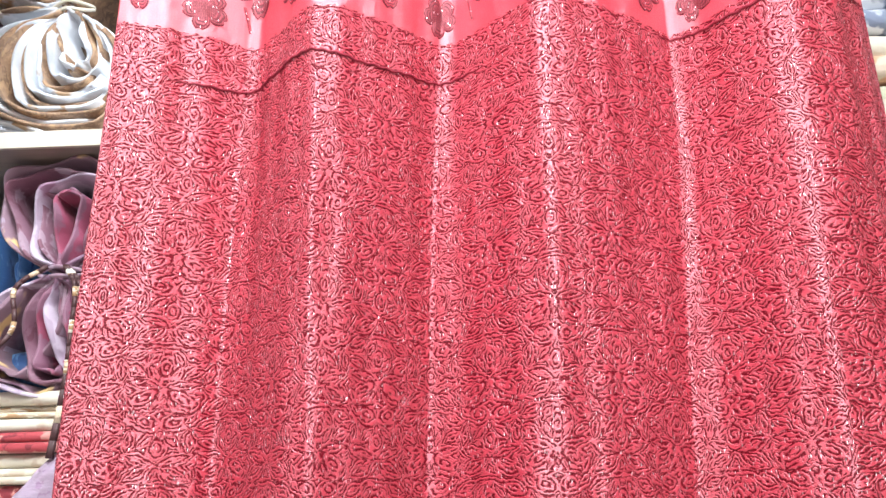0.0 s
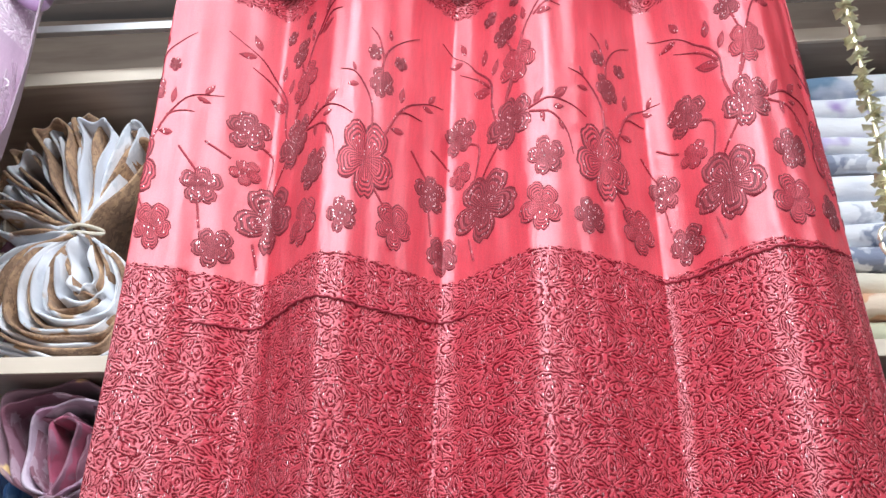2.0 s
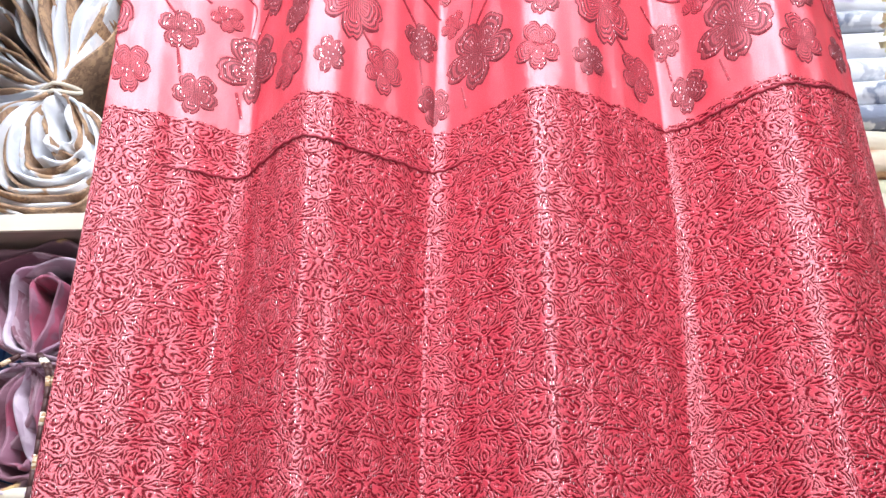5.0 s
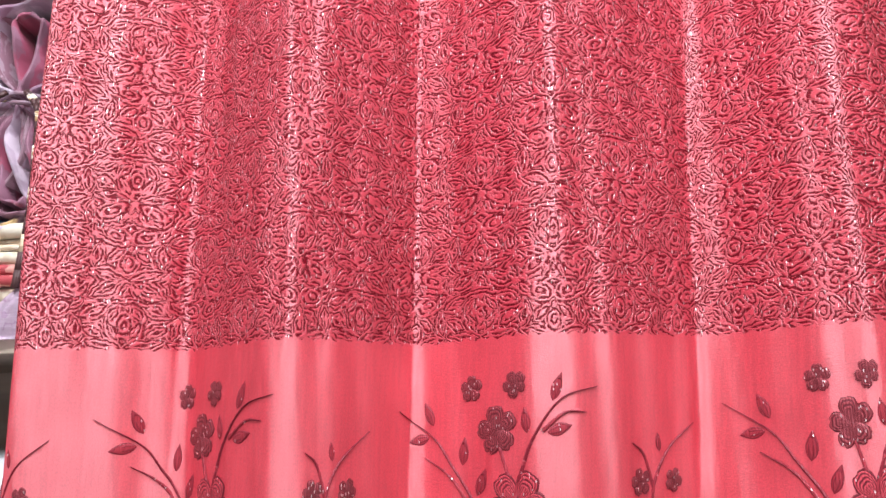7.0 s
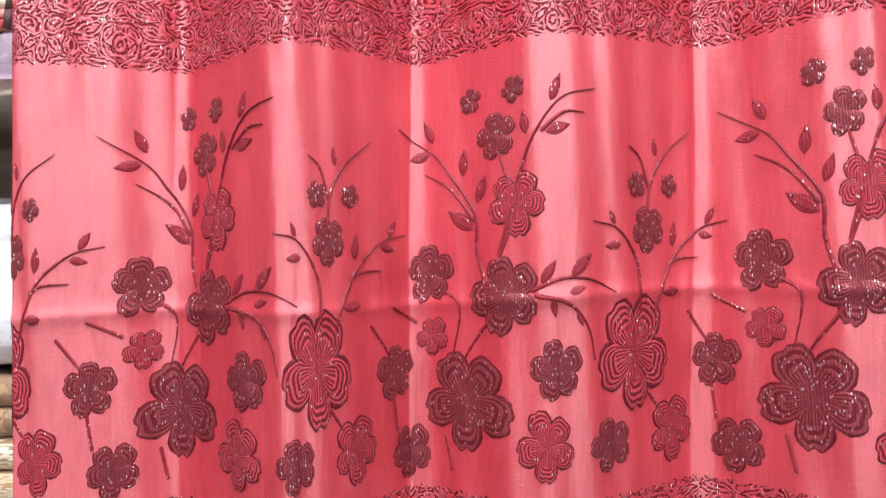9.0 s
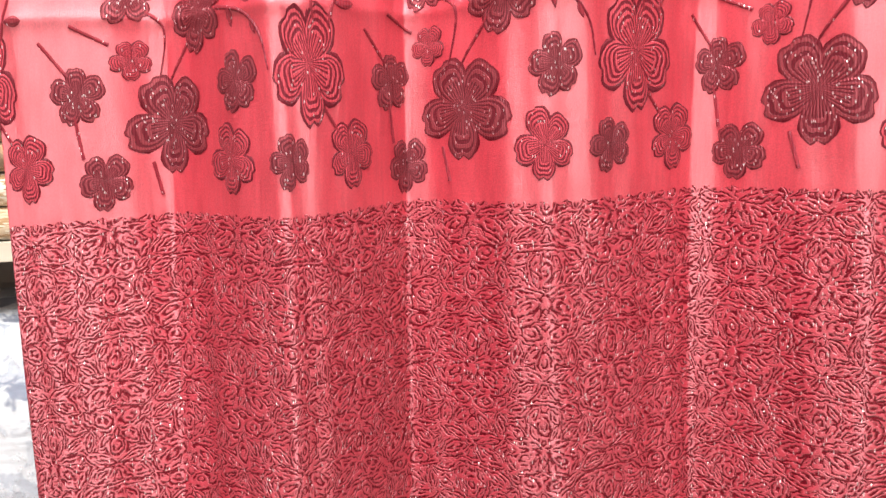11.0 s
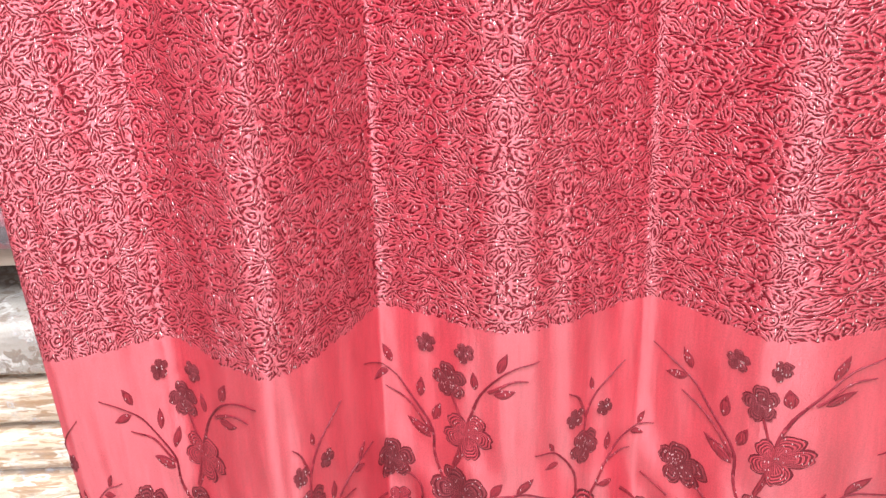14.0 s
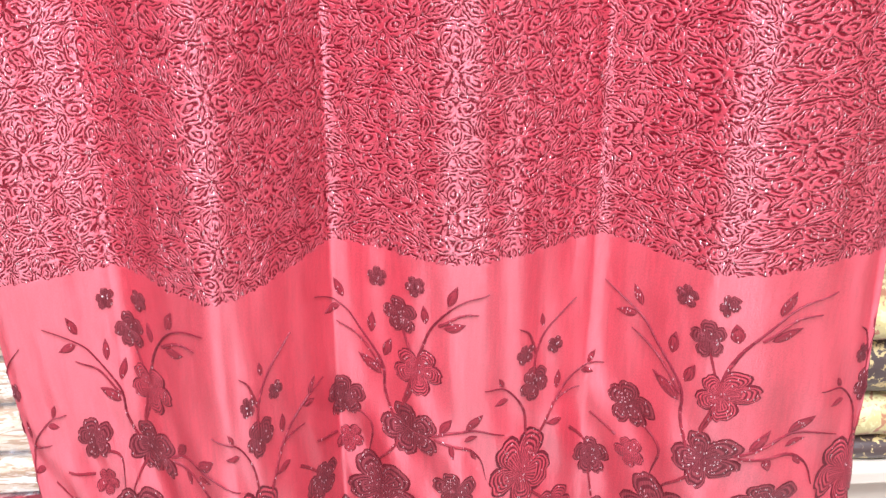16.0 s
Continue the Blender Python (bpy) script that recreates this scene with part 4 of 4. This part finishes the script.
# right, low down: dark brocade with gold, on the plinth
zs = 0.1705
for i, (h, mat, label) in enumerate(((0.030, GOLD_BROCADE, "black brocade with gold scrolls, folded"), (0.058, GREEN_GOLD, "green gold printed cloth folded"), (0.090, GOLD_BROCADE, "black brocade with gold scrolls, folded"),
                                     (0.060, GREEN_GOLD, "gold printed cloth folded"))):
    folded("folded_fabric", label, 0.47, 1.1, zs, zs + h, mat, "gold brocade stack", 1, 1.08, 1.5, 60 + i)
    zs += h + 0.0008
folded("folded_fabric", "dusty pink cloth folded on the shelf", 0.45, 1.1, 1.5955, 1.70, PINK_CLOTH, "pink cloth", 2, 1.16, 1.5, 70)
folded("folded_fabric", "plum cloth folded on the shelf", 0.45, 1.1, 1.7005, 1.86, PLUM, "pink cloth", 3, 1.17, 1.5, 71)


# ---- the neighbouring curtains on the same rod ----
def side_curtain(name, label, edge, folds, mat, bands, way, eyes, eye_mat):
    """A curtain seen only along its edge: edge gives x against z; it runs away from that edge."""
    ob = thing(name, label, "curtain", "curtains on the rod", (edge[0][1], 1.0, 2.6))
    zs_e, xs_e = [e[0] for e in edge][::-1], [e[1] for e in edge][::-1]
    for nm, z0, z1, mt in bands:
        nu, nz = 90, max(4, int((z1 - z0) / 0.012))
        uu, zz = np.meshgrid(np.linspace(0, folds, nu + 1), np.linspace(z0, z1, nz + 1))
        x = np.interp(zz, zs_e, xs_e) + way * (0.11 * uu + 0.012 * np.sin(uu * 6.283))
        y = 1.0 + 0.05 * np.sin(uu * 6.283 - 0.9) + 0.03 * (2.6 - zz) * 0.2
        P = np.stack([x, y, zz], -1).reshape(-1, 3)
        faces = [(j * (nu + 1) + i, j * (nu + 1) + i + 1, (j + 1) * (nu + 1) + i + 1, (j + 1) * (nu + 1) + i) for j in range(nz) for i in range(nu)]
        sheet(nm, P, [f if way > 0 else f[::-1] for f in faces], np.stack([uu.ravel() * 0.17, zz.ravel()], -1), mt, ob)
    for i in range(eyes):
        x = edge[0][1] + way * (0.062 + 0.11 * i * 0.5)
        part("eyelet", ring(Matrix.Translation((x, 1.0, 2.593)) @ Matrix.Rotation(radians(68 if i % 2 == 0 else -68), 4, "Z"), 0.027, 0.046, 0.006), eye_mat, ob)
    return ob


side = side_curtain("curtain", "pale lilac eyelet curtain with white outlined flowers", ((2.67, -0.560), (2.54, -0.576), (2.42, -0.580), (2.33, -0.590), (2.20, -0.640), (1.90, -0.74), (1.0, -0.86), (0.05, -0.9)), 3.0,
                    LILAC_SATIN, (("header_band", 2.50, 2.67, LILAC), ("flower_panel", 2.18, 2.50, LILAC_SATIN), ("brocade_panel", 0.05, 2.18, LILAC)), -1, 5, LILAC_PLASTIC)
for i, (x, z, r) in enumerate(((-0.632, 2.445, 0.018), (-0.622, 2.395, 0.026), (-0.648, 2.355, 0.02), (-0.66, 2.41, 0.02), (-0.638, 2.31, 0.022), (-0.67, 2.29, 0.024))):
    bm = bmesh.new()
    for k in range(5):
        a = k * math.tau / 5 + i
        loop = [(x + r * (0.5 + 0.48 * math.cos(b)) * math.cos(a) - 0.30 * r * math.sin(b) * math.sin(a), 0.955, z + r * (0.5 + 0.48 * math.cos(b)) * math.sin(a) + 0.30 * r * math.sin(b) * math.cos(a)) for b in np.linspace(0, math.tau, 14)]
        t = tube(loop, 0.0012, 5, 1.0)
        me = bpy.data.meshes.new("petal")
        t.to_mesh(me)
        t.free()
        bm.from_mesh(me)
    for v in bm.verts:
        uu = max(0.0, (np.interp(v.co.z, (2.20, 2.33, 2.42, 2.54), (-0.655, -0.612, -0.604, -0.600)) - v.co.x) / 0.11)
        v.co.y += 1.0 + 0.05 * math.sin(uu * 6.283 - 0.9) + 0.006 * (2.6 - v.co.z) - 0.957
    part("outlined_flower", bm, PINK_THREAD, side, "white corded flower outline")
side_curtain("curtain", "beige and gold damask curtain drawn aside", ((2.67, 0.545), (2.60, 0.566), (2.50, 0.61), (2.40, 0.66), (2.2, 0.74), (1.6, 0.86), (0.05, 0.9)), 2.5, BEIGE,
             (("drape", 0.05, 2.67, BEIGE),), 1, 4, MAROON_PLASTIC)

# gold foil garland that hangs beside the curtain from the rod
garland = thing("gold_garland", "twisted shiny gold foil garland hanging from the rod", "garland", at=(0.49, 0.95, 2.6))
rng = random.Random(11)
line = sweep([(0.482, 0.995, 2.622), (0.482, 0.965, 2.60), (0.484, 0.950, 2.54), (0.488, 0.950, 2.44), (0.490, 0.950, 2.34), (0.489, 0.950, 2.24), (0.481, 0.950, 2.150)], 6)
part("cord", tube(line, 0.003), GOLD, garland)
for i in range(260):
    p = Vector(line[int(rng.uniform(2, len(line) - 1))]) + Vector((0, 0, rng.uniform(-0.012, 0.012)))
    a, b = rng.uniform(0, math.tau), rng.uniform(-0.8, 0.8)
    d = Vector((math.cos(a), math.sin(a), b)).normalized()
    s = d.cross(Vector((0, 0, 1))).normalized() * rng.uniform(0.004, 0.008)
    up = d.cross(s).normalized() * rng.uniform(0.002, 0.006)
    l = rng.uniform(0.009, 0.016)
    bm = bmesh.new()
    q = [p - s, p + s, p + d * l + s * 0.8 + up, p + d * l * 1.1 - s * 0.6 + up * 0.2]
    f = bm.faces.new([bm.verts.new(v) for v in q])
    bmesh.ops.solidify(bm, geom=[f], thickness=0.0008)
    part("foil_leaf", bm, GOLD, garland, smooth=False)
for j in range(2):
    pts = [(0.481 + 0.012 * (j - 0.5) + 0.009 * math.cos(a), 0.95 + 0.004 * j, 2.142 - 0.012 + 0.017 * math.sin(a)) for a in np.linspace(0, math.tau, 18)]
    part("loop", tube(pts, 0.003), GOLD, garland)
